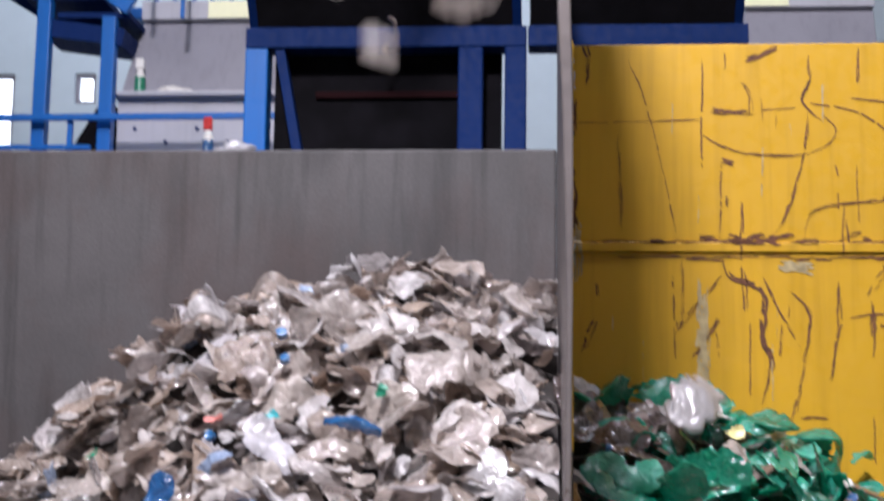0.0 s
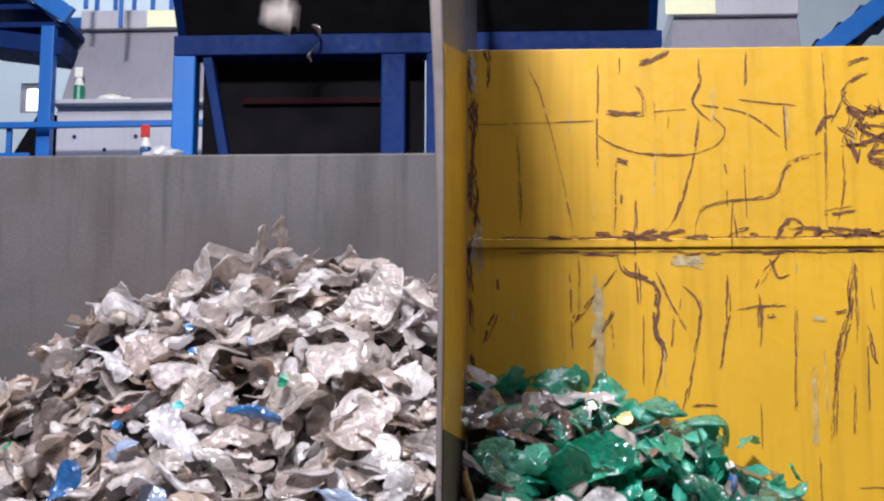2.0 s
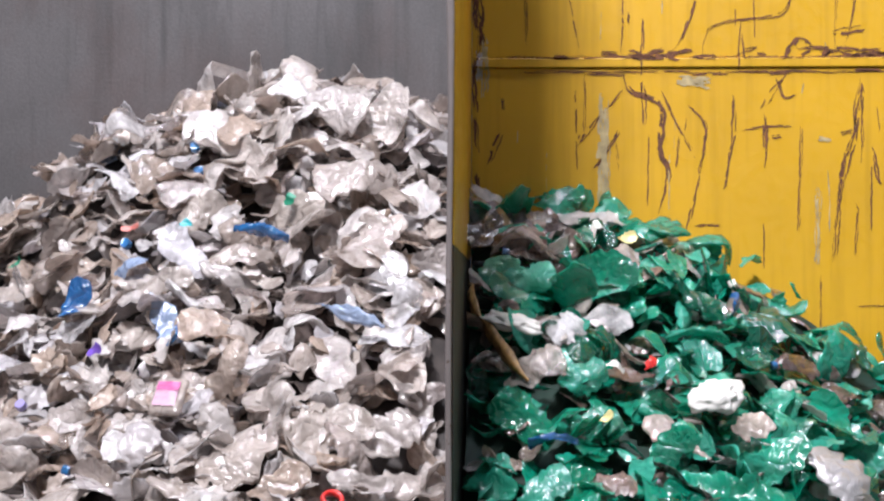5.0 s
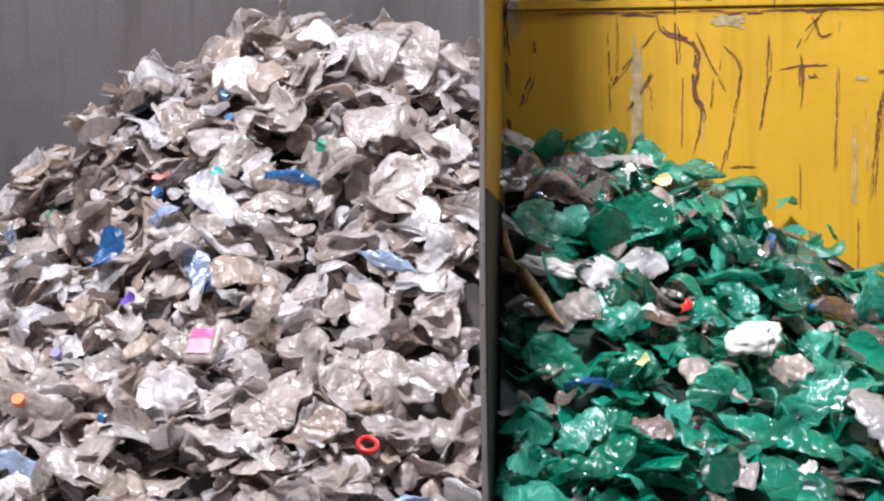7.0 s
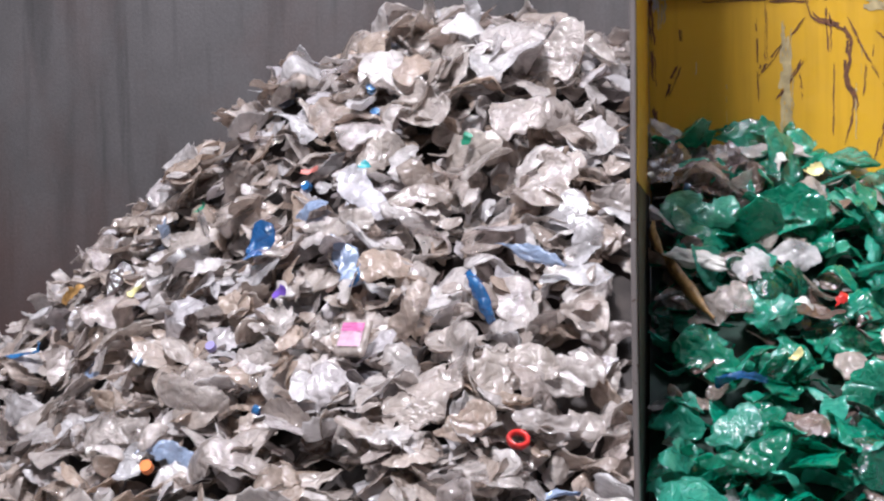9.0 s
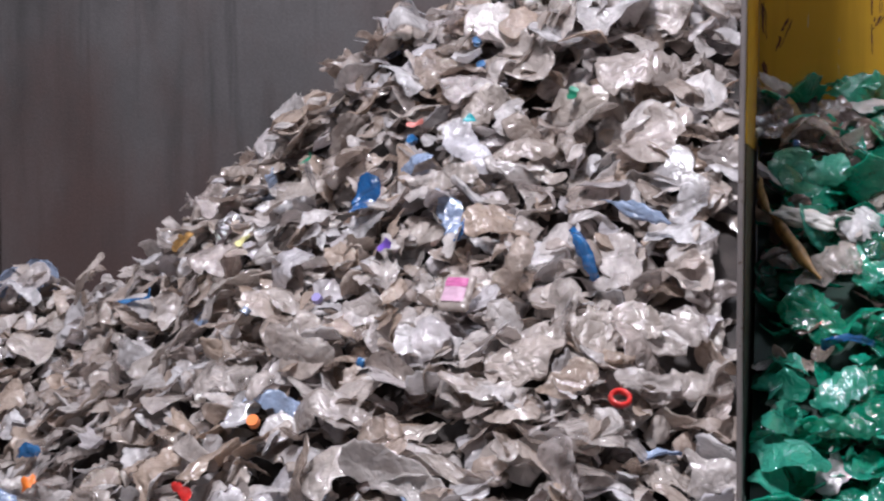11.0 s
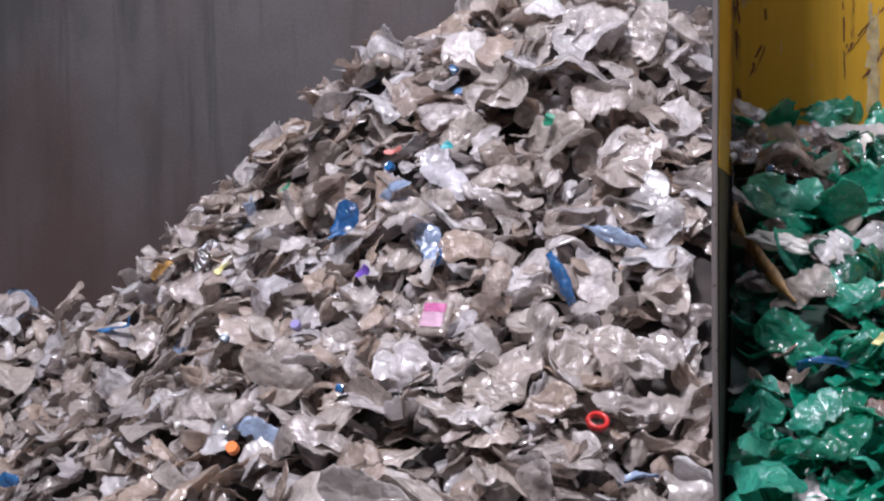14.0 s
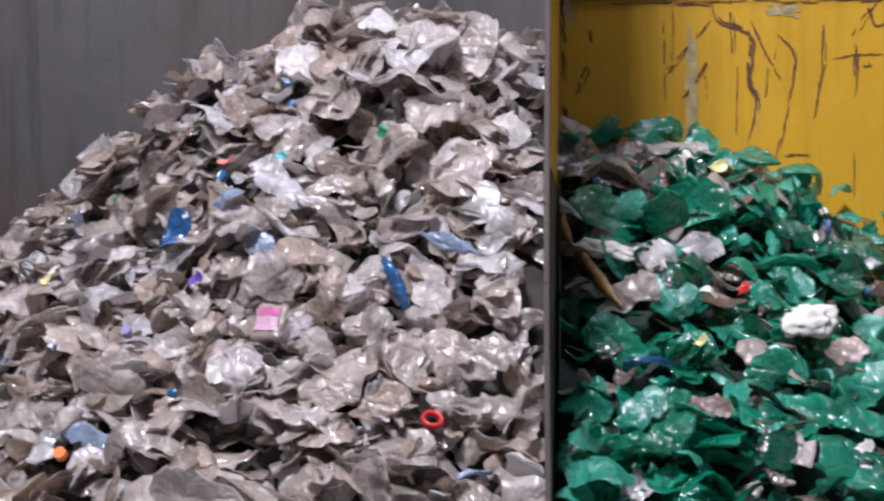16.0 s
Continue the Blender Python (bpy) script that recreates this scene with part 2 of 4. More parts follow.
        bmesh.ops.bevel(bm, geom=es, offset=bevel, segments=2, affect="EDGES", profile=0.5)
    return bm


def bar(a, b, w, h, bevel=0.006, up=(0, 0, 1)):
    """A bar of section w x h from a to b."""
    a, b = Vector(a), Vector(b)
    d = b - a
    z = d.normalized()
    x = z.cross(Vector(up))
    x = x.normalized() if x.length > 1e-4 else Vector((1, 0, 0))
    y = z.cross(x)
    bm = box(-w / 2, w / 2, -h / 2, h / 2, 0, d.length, bevel)
    m = Matrix(((x.x, y.x, z.x, a.x), (x.y, y.y, z.y, a.y), (x.z, y.z, z.z, a.z), (0, 0, 0, 1)))
    bmesh.ops.transform(bm, matrix=m, verts=bm.verts)
    return bm


def tube(r, z0, z1, r2=None, seg=16, bm=None, at=(0, 0)):
    bm = bm or bmesh.new()
    ret = bmesh.ops.create_cone(bm, cap_ends=True, segments=seg, radius1=r, radius2=r if r2 is None else r2, depth=z1 - z0)
    bmesh.ops.translate(bm, verts=ret["verts"], vec=(at[0], at[1], (z0 + z1) / 2))
    return bm


def thing(name, label, category, at=(0, 0, 0), group="", kind=""):
    ob = new(name)
    ob.location = at
    return tagged(ob, label, category, group, kind)


def structure(name, bm, mat, label, category):
    return tagged(part(name, bm, mat), label, category, kind="structure")


# ---------- the hall ----------
structure("floor", box(-14, 14, -9, 24, -0.3, 0.0), M_FLOOR, "grey stained concrete floor of a recycling hall", "floor")
structure("ceiling", box(-14, 14, -9, 24, 11.0, 11.2), M_ROOF, "pale sheet-metal roof of the hall", "ceiling")
structure("wall_south", box(-14, 14, -9.2, -9.0, 0, 11), M_HALL, "plain pale hall wall", "wall")
structure("wall_west", box(-14.2, -14, -9, 24, 0, 11), M_HALL, "plain pale hall wall", "wall")
structure("wall_east", box(14, 14.2, -9, 24, 0, 11), M_HALL, "plain pale hall wall", "wall")

# rear wall with two daylight openings
WY = 18.0
holes = [(-8.6, -7.22, 5.6, 6.66), (-6.41, -6.12, 6.25, 6.66)]
bm = bmesh.new()
xs = [-14.0] + [v for h in holes for v in h[:2]] + [14.0]
for i in range(len(xs) - 1):
    if i % 2 == 0:
        box(xs[i], xs[i + 1], WY, WY + 0.2, 0, 11, bm=bm)
    else:
        h = holes[i // 2]
        box(xs[i], xs[i + 1], WY, WY + 0.2, 0, h[2], bm=bm)
        box(xs[i], xs[i + 1], WY, WY + 0.2, h[3], 11, bm=bm)
structure("wall_north", bm, M_HALL, "pale blue-grey hall wall with bright window openings", "wall")
for k, h in enumerate(holes):
    win = thing("window_%d" % (k + 1), "bright hall window with thin grey frame", "window", kind="structure")
    for x0, x1, z0, z1 in ((h[0], h[1], h[2], h[2] + 0.05), (h[0], h[1], h[3] - 0.05, h[3]), (h[0], h[0] + 0.05, h[2] + 0.05, h[3] - 0.05), (h[1] - 0.05, h[1], h[2] + 0.05, h[3] - 0.05)):
        part("window_frame", box(x0, x1, WY + 0.05, WY + 0.12, z0, z1, 0.005), M_GREYP, win)
structure("backdrop", box(-13, 0, 21.5, 21.6, 3, 10), plain("bright_sky_sheet", (0.95, 0.98, 1.0), 0.9, spread=0.02, emit=2.5), "bright overcast daylight outside the hall windows", "sky")

# grey bay walls
structure("bay_wall_rear", box(-4.95, -0.12, 8.1, 8.32, 0, 3.43, 0.015), M_WALL, "grey stained concrete rear wall of the bottle bay", "wall")
# the rear wall's concrete again, darkened because this side faces away from the light
M_SIDE = concrete("shaded_stained_concrete", (0.039, 0.034, 0.034), (0.074, 0.066, 0.067), (0.068, 0.036, 0.03))
structure("bay_wall_side", box(-5.0, -4.78, 2.5, 8.09, 0, 3.43, 0.015), M_SIDE, "stained concrete side wall of the bottle bay, coloured darker as the shaded side", "wall")

# steel dividing plate with its rim
plate = thing("dividing_plate", "tall brown-grey steel plate between the two bays", "partition", kind="structure")
part("sheet", box(-0.119, -0.107, 4.0, 8.09, 0, 4.7, 0.003), M_PLATE, plate)
bm = box(-0.1065, -0.101, 4.002, 5.945, 1.72, 3.37, 0.001)
for v in bm.verts:
    if v.co.z > 2.5:
        v.co.z -= 0.55 * (5.945 - v.co.y) / 1.943
part("painted_face", bm, M_YELLOW, plate, "yellow painted side with rusty edges")
# grime and the shadow beside the plate, both put into this dark colour
part("lower_face", box(-0.1065, -0.102, 4.002, 5.945, 0, 1.719, 0.001), M_GRIME_SHADE, plate, "grimy steel lower face, darkened further with painted shadow")
bm = box(-0.121, -0.104, 3.984, 3.999, 0, 4.7, 0.006)
bmesh.ops.bisect_plane(bm, geom=bm.verts[:] + bm.edges[:] + bm.faces[:], plane_co=(0, 0, 2.6), plane_no=(0, 0, 1))
for z in np.arange(0.3, 4.6, 0.3):
    bmesh.ops.bisect_plane(bm, geom=bm.verts[:] + bm.edges[:] + bm.faces[:], plane_co=(0, 0, z), plane_no=(0, 0, 1))
for v in bm.verts:
    if v.co.x < -0.1125:
        v.co.x -= 0.024 * min(2.0, max(0.0, v.co.z - 2.1))
    v.co.x += 0.003 * math.sin(v.co.z * 3.3) - 0.022 * min(1.0, max(0.0, v.co.z - 2.65)) ** 1.5
part("rim", bm, M_PLATE, plate, "rounded worn steel edge profile")

# ---------- yellow bulkhead ----------
YY = 5.95
yellow = thing("yellow_bulkhead", "yellow painted steel wall with rusty scratches and worn paint", "wall", kind="structure")
part("backing", box(-0.1, 4.2, YY + 0.031, YY + 0.07, 0, 3.38), M_RUST, yellow)
part("lower_panel", box(-0.1, 4.2, YY, YY + 0.03, 0, 2.5255, 0.004), M_YELLOW, yellow)
part("rail", box(-0.1, 4.2, YY - 0.012, YY + 0.03, 2.527, 2.566, 0.005), M_YELLOW, yellow)
part("upper_panel", box(-0.1, 4.2, YY, YY + 0.03, 2.5675, 3.39, 0.004), M_YELLOW, yellow)
SRNG = random.Random(4)


def scratch(points, width, mat):
    """A scrape in the paint along (x, z) points: a few ragged strands side by side, a hair proud of the panel."""
    pts = [Vector((p[0], p[1])) for p in points]
    line = []
    for i in range(len(pts) - 1):
        p0, p1, p2, p3 = pts[max(i - 1, 0)], pts[i], pts[i + 1], pts[min(i + 2, len(pts) - 1)]
        n = max(3, int((p2 - p1).length / 0.009))
        for k in range(n):
            f = k / n
            line.append(0.5 * (2 * p1 + (p2 - p0) * f + (2 * p0 - 5 * p1 + 4 * p2 - p3) * f * f + (3 * p1 - p0 - 3 * p2 + p3) * f ** 3))
    line.append(pts[-1])
    bm = bmesh.new()
    strands = 1 if width < 0.0055 else 2 if width < 0.016 else max(4, int(width / 0.006))
    for k in range(strands):
        off = 0.0 if strands == 1 else width * (k / (strands - 1) - 0.5) * 0.8
        thick = width * 1.05 if strands == 1 else width / strands * SRNG.uniform(0.9, 1.7)
        first = int(SRNG.uniform(0, 0.25) * len(line)) if k else 0
        final = len(line) - (int(SRNG.uniform(0, 0.25) * len(line)) if k else 0)
        last, gap, walkoff, wide = None, 0, 0.0, 1.0
        for i in range(first, final):
            p = line[i]
            d = (line[min(i + 1, len(line) - 1)] - line[max(i - 1, 0)]).normalized()
            side = Vector((-d.y, d.x))
            walkoff = 0.85 * walkoff + SRNG.uniform(-0.28, 0.28) * min(width, 0.012)
            wide = min(1.5, max(0.3, wide + SRNG.uniform(-0.3, 0.3)))
            end = min(1.0, 0.3 + 5.0 * min(i - first, final - 1 - i) / max(1, final - first))
            w = 0.5 * thick * end * wide
            c = p + side * (off + walkoff)
            y = YY - (0.0145 if 2.524 < c.y < 2.568 else 0.0022) - 0.0002 * k
            row = [bm.verts.new((c.x + side.x * w, y, c.y + side.y * w)), bm.verts.new((c.x - side.x * w, y, c.y - side.y * w))]
            if last and gap <= 0:
                bm.faces.new((last[0], row[0], row[1], last[1]))
            gap = SRNG.choice((1, 2, 3)) if gap <= 0 and SRNG.random() < 0.04 else gap - 1
            last = row
    part("scrape", bm, mat, yellow)


scratch([(0.62, 3.23), (0.65, 3.17), (0.65, 3.09)], 0.0078, M_RUST)
scratch([(0.49, 3.11), (0.66, 3.10)], 0.0125, M_RUST)
scratch([(0.45, 3.02), (0.56, 2.95), (0.72, 2.92), (0.88, 2.93)], 0.0062, M_RUST)
scratch([(0.88, 2.93), (0.96, 2.97), (0.99, 3.03), (0.94, 3.09)], 0.0047, M_RUST)
scratch([(0.63, 3.32), (0.76, 3.38)], 0.0156, M_RUST)
scratch([(0.89, 3.34), (0.89, 3.24), (0.86, 3.15), (0.93, 3.07)], 0.0062, M_RUST)
scratch([(0.88, 3.10), (0.86, 2.93), (0.83, 2.81), (0.76, 2.63), (0.71, 2.58)], 0.0062, M_RUST)
scratch([(0.89, 3.14), (1.05, 3.11), (1.13, 3.07), (1.22, 3.00)], 0.0047, M_RUST)
scratch([(1.05, 3.16), (1.29, 3.13)], 0.0047, M_RUST)
scratch([(0.69, 3.11), (0.83, 3.12)], 0.0040, M_RUST)
scratch([(-0.07, 3.06), (0.44, 3.07)], 0.0040, M_RUST)
scratch([(0.46, 3.32), (0.45, 2.87)], 0.0047, M_RUST)
scratch([(0.53, 2.89), (0.52, 2.58)], 0.0047, M_RUST)
scratch([(0.61, 2.73), (0.61, 2.58)], 0.0062, M_RUST)
scratch([(0.16, 3.32), (0.22, 3.17), (0.29, 2.89), (0.34, 2.64), (0.36, 2.57)], 0.0047, M_RUST)
scratch([(0.12, 3.01), (0.12, 2.85), (0.13, 2.62)], 0.0062, M_RUST)
scratch([(0.85, 2.57), (0.88, 2.68), (0.99, 2.72), (1.15, 2.74), (1.20, 2.77), (1.25, 2.88), (1.39, 2.93)], 0.0078, M_RUST)
scratch([(1.41, 3.36), (1.41, 3.04), (1.40, 2.59)], 0.0062, M_RUST)
scratch([(1.48, 2.94), (1.48, 2.80), (1.44, 2.61)], 0.0062, M_RUST)
scratch([(0.53, 2.90), (0.58, 2.89)], 0.0140, M_RUST)
scratch([(-0.00, 3.39), (-0.01, 3.22)], 0.0093, M_RUST)
scratch([(-0.02, 3.39), (-0.00, 3.34)], 0.0156, M_RUST)
scratch([(1.18, 2.56), (1.25, 2.64), (1.31, 2.62)], 0.0140, M_RUST)
scratch([(1.24, 2.61), (1.45, 2.60), (1.59, 2.57)], 0.0140, M_RUST)
scratch([(1.39, 2.67), (1.52, 2.69)], 0.0125, M_RUST)
scratch([(1.47, 2.97), (1.52, 3.09), (1.49, 3.20), (1.59, 3.28)], 0.0140, M_RUST)
scratch([(1.46, 3.04), (1.54, 2.99)], 0.0093, M_RUST)
scratch([(1.51, 3.31), (1.60, 3.34)], 0.0093, M_RUST)
scratch([(1.47, 2.96), (1.58, 2.96)], 0.0078, M_RUST)
scratch([(0.56, 2.57), (0.76, 2.57)], 0.0156, M_RUST)
scratch([(0.24, 2.57), (0.30, 2.57)], 0.0109, M_RUST)
scratch([(0.82, 2.57), (0.91, 2.57)], 0.0125, M_RUST)
scratch([(0.99, 2.58), (1.08, 2.61)], 0.0093, M_RUST)
scratch([(0.55, 2.76), (0.55, 2.71)], 0.0062, M_RUST)
scratch([(1.09, 3.37), (1.08, 3.22)], 0.0062, M_RUST)
scratch([(0.55, 3.35), (0.55, 3.28)], 0.0047, M_RUST)
scratch([(0.99, 2.77), (0.99, 2.70)], 0.0047, M_RUST)
scratch([(-0.07, 3.18), (-0.06, 3.00)], 0.0218, M_RUST)
scratch([(-0.07, 2.90), (-0.06, 2.62)], 0.0156, M_RUST)
scratch([(0.54, 2.50), (0.56, 2.43), (0.68, 2.37), (0.69, 2.29), (0.68, 2.19), (0.71, 2.11), (0.71, 2.05), (0.68, 1.91)], 0.0126, M_RUST)
scratch([(0.61, 2.47), (0.62, 2.29)], 0.0079, M_RUST)
scratch([(0.37, 2.50), (0.37, 2.26)], 0.0063, M_RUST)
scratch([(0.33, 2.43), (0.34, 2.10)], 0.0047, M_RUST)
scratch([(0.53, 2.43), (0.43, 2.32), (0.35, 2.21)], 0.0079, M_RUST)
scratch([(0.51, 2.26), (0.41, 2.10)], 0.0095, M_RUST)
scratch([(0.50, 2.21), (0.51, 2.10)], 0.0063, M_RUST)
scratch([(0.69, 2.43), (0.75, 2.29), (0.84, 2.14)], 0.0063, M_RUST)
scratch([(0.76, 2.24), (0.75, 2.11)], 0.0063, M_RUST)
scratch([(0.80, 2.37), (0.87, 2.29), (0.86, 2.19), (0.83, 2.03), (0.79, 1.85)], 0.0095, M_RUST)
scratch([(0.99, 2.41), (0.98, 2.26), (0.95, 2.02)], 0.0095, M_RUST)
scratch([(1.21, 2.50), (1.16, 2.45), (1.10, 2.35)], 0.0110, M_RUST)
scratch([(1.16, 2.48), (1.19, 2.40), (1.24, 2.41)], 0.0079, M_RUST)
scratch([(1.13, 2.50), (1.22, 2.50)], 0.0079, M_RUST)
scratch([(1.02, 2.27), (1.13, 2.28), (1.22, 2.28)], 0.0110, M_RUST)
scratch([(1.11, 2.28), (1.11, 2.19)], 0.0189, M_RUST)
scratch([(1.14, 2.24), (1.18, 2.24)], 0.0095, M_RUST)
scratch([(1.51, 2.48), (1.49, 2.39), (1.48, 2.26), (1.44, 2.13), (1.41, 1.94), (1.39, 1.72)], 0.0205, M_RUST)
scratch([(1.51, 2.47), (1.51, 2.13)], 0.0079, M_RUST)
scratch([(1.42, 2.25), (1.47, 2.26)], 0.0079, M_RUST)
scratch([(1.26, 2.28), (1.25, 1.85)], 0.0079, M_RUST)
scratch([(1.57, 2.36), (1.58, 2.26)], 0.0047, M_RUST)
scratch([(1.55, 2.20), (1.58, 2.04)], 0.0110, M_RUST)
scratch([(0.02, 2.25), (-0.01, 2.16), (-0.03, 2.12)], 0.0142, M_RUST)
scratch([(0.03, 2.40), (0.03, 2.35)], 0.0063, M_RUST)
scratch([(0.38, 2.50), (0.53, 2.50)], 0.0079, M_RUST)
scratch([(0.81, 2.50), (0.96, 2.50)], 0.0079, M_RUST)
scratch([(1.07, 2.51), (1.13, 2.51)], 0.0079, M_RUST)
scratch([(1.48, 2.51), (1.59, 2.51)], 0.0095, M_RUST)
scratch([(0.82, 1.87), (0.93, 1.87)], 0.0063, M_RUST)
scratch([(1.49, 1.54), (1.63, 1.54)], 0.0063, M_RUST)
scratch([(1.49, 1.96), (1.48, 1.75)], 0.0063, M_RUST)
scratch([(0.75, 2.48), (0.89, 2.46)], 0.0410, M_YBARE)
scratch([(0.45, 2.42), (0.45, 2.13), (0.45, 1.87)], 0.0473, M_YBARE)
scratch([(1.33, 2.23), (1.38, 2.22)], 0.0189, M_YBARE)
scratch([(1.33, 2.03), (1.32, 1.71)], 0.0221, M_YBARE)
scratch([(-0.05, 2.67), (-0.05, 2.40)], 0.0253, M_YBARE)
scratch([(-0.075, 3.38), (-0.07, 3.2)], 0.022, M_HOUSE)
scratch([(-0.07, 2.6), (-0.072, 2.47)], 0.022, M_HOUSE)
for z in np.arange(2.0, 3.36, 0.17):
    scratch([(-0.078 + SRNG.uniform(-0.012, 0.012), z), (-0.076 + SRNG.uniform(-0.02, 0.02), z + SRNG.uniform(0.08, 0.24))], SRNG.uniform(0.008, 0.02), M_RUST)
for x0, x1 in ((0.0, 0.5), (0.42, 0.75), (0.8, 1.3), (1.2, 1.9)):
    scratch([(x0, 2.569), (x1, 2.569)], 0.007, M_RUST)
    scratch([(x0 + 0.1, 2.508), (x1 + 0.1, 2.508)], 0.006, M_RUST)
for k in range(16):
    x, z = SRNG.uniform(1.42, 1.72), SRNG.uniform(2.86, 3.2)
    scratch([(x, z), (x + SRNG.uniform(-0.12, 0.12), z + SRNG.uniform(-0.05, 0.05)), (x + SRNG.uniform(-0.1, 0.1), z - SRNG.uniform(0.03, 0.14))], SRNG.uniform(0.006, 0.014), M_RUST)
for k in range(14):
    x = SRNG.uniform(0.3, 1.75)
    scratch([(x, 2.572 + SRNG.uniform(0, 0.02)), (x + SRNG.uniform(0.03, 0.14), 2.575 + SRNG.uniform(0, 0.03))], SRNG.uniform(0.008, 0.02), M_RUST)
for k in range(46):
    x, z = SRNG.uniform(-0.05, 2.0), SRNG.uniform(1.5, 3.3)
    scratch([(x, z), (x + SRNG.uniform(-0.01, 0.01), z - SRNG.uniform(0.04, 0.3))], SRNG.uniform(0.003, 0.006), SRNG.choice((M_RUST, M_RUST, M_YBARE)))

# ---------- heaps ----------
RIDGE = [(-5.0, 0.45), (-4.32, 0.58), (-4.0, 0.77), (-3.71, 1.05), (-3.43, 1.18), (-3.14, 1.08), (-2.7, 1.39), (-2.25, 1.83), (-1.88, 2.06), (-1.6, 2.28), (-1.25, 2.44), (-0.8, 2.54), (-0.5, 2.52), (0.0, 2.41)]
RIDGE_G = [(-0.2, 1.84), (0.2, 1.88), (0.48, 1.83), (0.85, 1.65), (1.18, 1.42), (1.43, 1.26), (2.2, 0.85), (3.2, 0.3), (4.2, 0.1)]


def curve_at(table, x):
    return np.interp(x, [p[0] for p in table], [p[1] for p in table])


def lumps(x, y, amp=0.06):
    return amp * (np.sin(3.1 * x + 1.7 * y) * np.cos(2.3 * y - 1.1 * x) + 0.6 * np.sin(7.3 * x - 2.0 * y + 1.0) * np.cos(6.1 * y + 0.7))


def heap_clear(x, y):
    r = curve_at(RIDGE, x) - 0.02
    front = r - 0.9 * (6.0 - y)
    back = r - 0.35 * (y - 6.0)
    return np.maximum(np.where(y < 6.0, front, back) + lumps(x, y), 0.0)


def heap_green(x, y):
    r = curve_at(RIDGE_G, x) - 0.03
    return np.maximum(r + 0.03 - 0.72 * (5.6 - y) + lumps(x + 3, y, 0.04), 0.0)


def heap_core(name, fn, x0, x1, y0, y1, step, mat, label, sink=0.17):
    nx, ny = int((x1 - x0) / step) + 1, int((y1 - y0) / step) + 1
    gx, gy = np.meshgrid(np.linspace(x0, x1, nx), np.linspace(y0, y1, ny), indexing="ij")
    gz = np.maximum(fn(gx, gy) - sink + 0.02 * np.random.rand(nx, ny), 0.004)
    vs = np.stack([gx, gy, gz], -1).reshape(-1, 3)
    idx = np.arange(nx * ny).reshape(nx, ny)
    q = np.stack([idx[:-1, :-1], idx[1:, :-1], idx[1:, 1:], idx[:-1, 1:]], -1).reshape(-1, 4)
    me = bpy.data.meshes.new(name)
    me.from_pydata(vs.tolist(), [], q.tolist())
    me.materials.append(mat)
    return tagged(new(name, me), label, "plastic heap", kind="stuff")


def crushed(rng, nu, nv, rough=1.0):
    """Vertices and quads of one crushed bottle: neck at -x, pressed flat, folded along sharp creases, dented; length 1."""
    u = (0.5 - 0.5 * np.cos(np.linspace(0.03, 1, nu) * np.pi * 0.985))[:, None]
    a = np.linspace(0, 2 * np.pi, nv, endpoint=False)[None, :]
    p = rng.uniform(2.2, 4.5)
    r = np.clip(1 - np.abs(2 * u - 1) ** p, 0.004, 1) ** (1 / p)
    if rng.random() < 0.55:
        neck = rng.uniform(0.16, 0.42)
        r = r * (neck + (1 - neck) / (1 + np.exp(-(u - rng.uniform(0.14, 0.32)) * 24)))
    else:
        r = r * (1 + rng.uniform(-0.35, 0.35) * (u - 0.5))
    for _ in range(2):
        r = r * (1 - rng.uniform(0.0, 0.22) * np.exp(-((u - rng.uniform(0.3, 0.85)) / 0.07) ** 2))
    smooth = [0.0, 0.15, 0.7, 0.15, 0.0]
    rag = 1 + rough * np.convolve(rng.normal(0, 0.17, nu + 4), smooth, "valid")[:, None]
    rag2 = 1 + rough * np.convolve(rng.normal(0, 0.17, nu + 4), smooth, "valid")[:, None]
    w = rng.uniform(0.20, 0.33)
    t = rng.uniform(0.004, 0.018) if rng.random() < 0.75 else rng.uniform(0.02, 0.07)
    c = np.cos(a)
    y = w * r * np.where(c > 0, c * rag, c * rag2)
    z = t * r * np.sin(a)
    x = (u - 0.5) + 0 * a
    # sharp folds through the whole piece, then finer creases
    for k in range(7):
        th = rng.uniform(0, np.pi)
        d = np.cos(th) * x + np.sin(th) * y - rng.uniform(-0.3, 0.3) * (1.0 if k < 3 else 0.7)
        slope = rng.uniform(0.12, 0.5) if k < 3 else rng.uniform(0.05, 0.2)
        z = z + rough * slope * rng.choice((-1, 1)) * (np.sqrt(d * d + 0.0001) - 0.12)
    for _ in range(3):
        th, fr = rng.uniform(0, np.pi), rng.uniform(9, 20)
        ph = (np.cos(th) * x + np.sin(th) * y + 0.05 * np.sin(9 * y + 5 * x)) * fr + rng.uniform(0, 6.3)
        z = z + rough * rng.uniform(0.004, 0.014) * (1 - 2 * np.abs(np.sin(ph)))
    for _ in range(5):
        px, py, sp = rng.uniform(-0.5, 0.5), rng.uniform(-0.25, 0.25), rng.uniform(0.04, 0.11)
        z = z + rough * rng.uniform(-0.03, 0.02) * np.exp(-((x - px) ** 2 + (y - py) ** 2) / sp ** 2)
    z = z + rng.uniform(-0.25, 0.25) * x ** 2 + rng.uniform(-0.5, 0.5) * y ** 2
    tw = rng.uniform(-0.45, 0.45) * x
    y, z = y * np.cos(tw) - z * np.sin(tw), y * np.sin(tw) + z * np.cos(tw)
    y = y + rng.uniform(-0.35, 0.35) * x ** 2
    vs = np.stack([x, y, z], -1).reshape(-1, 3) + rng.normal(0, 0.0035 * rough, (nu * nv, 3))
    vs[:, 2] -= vs[:, 2].mean()
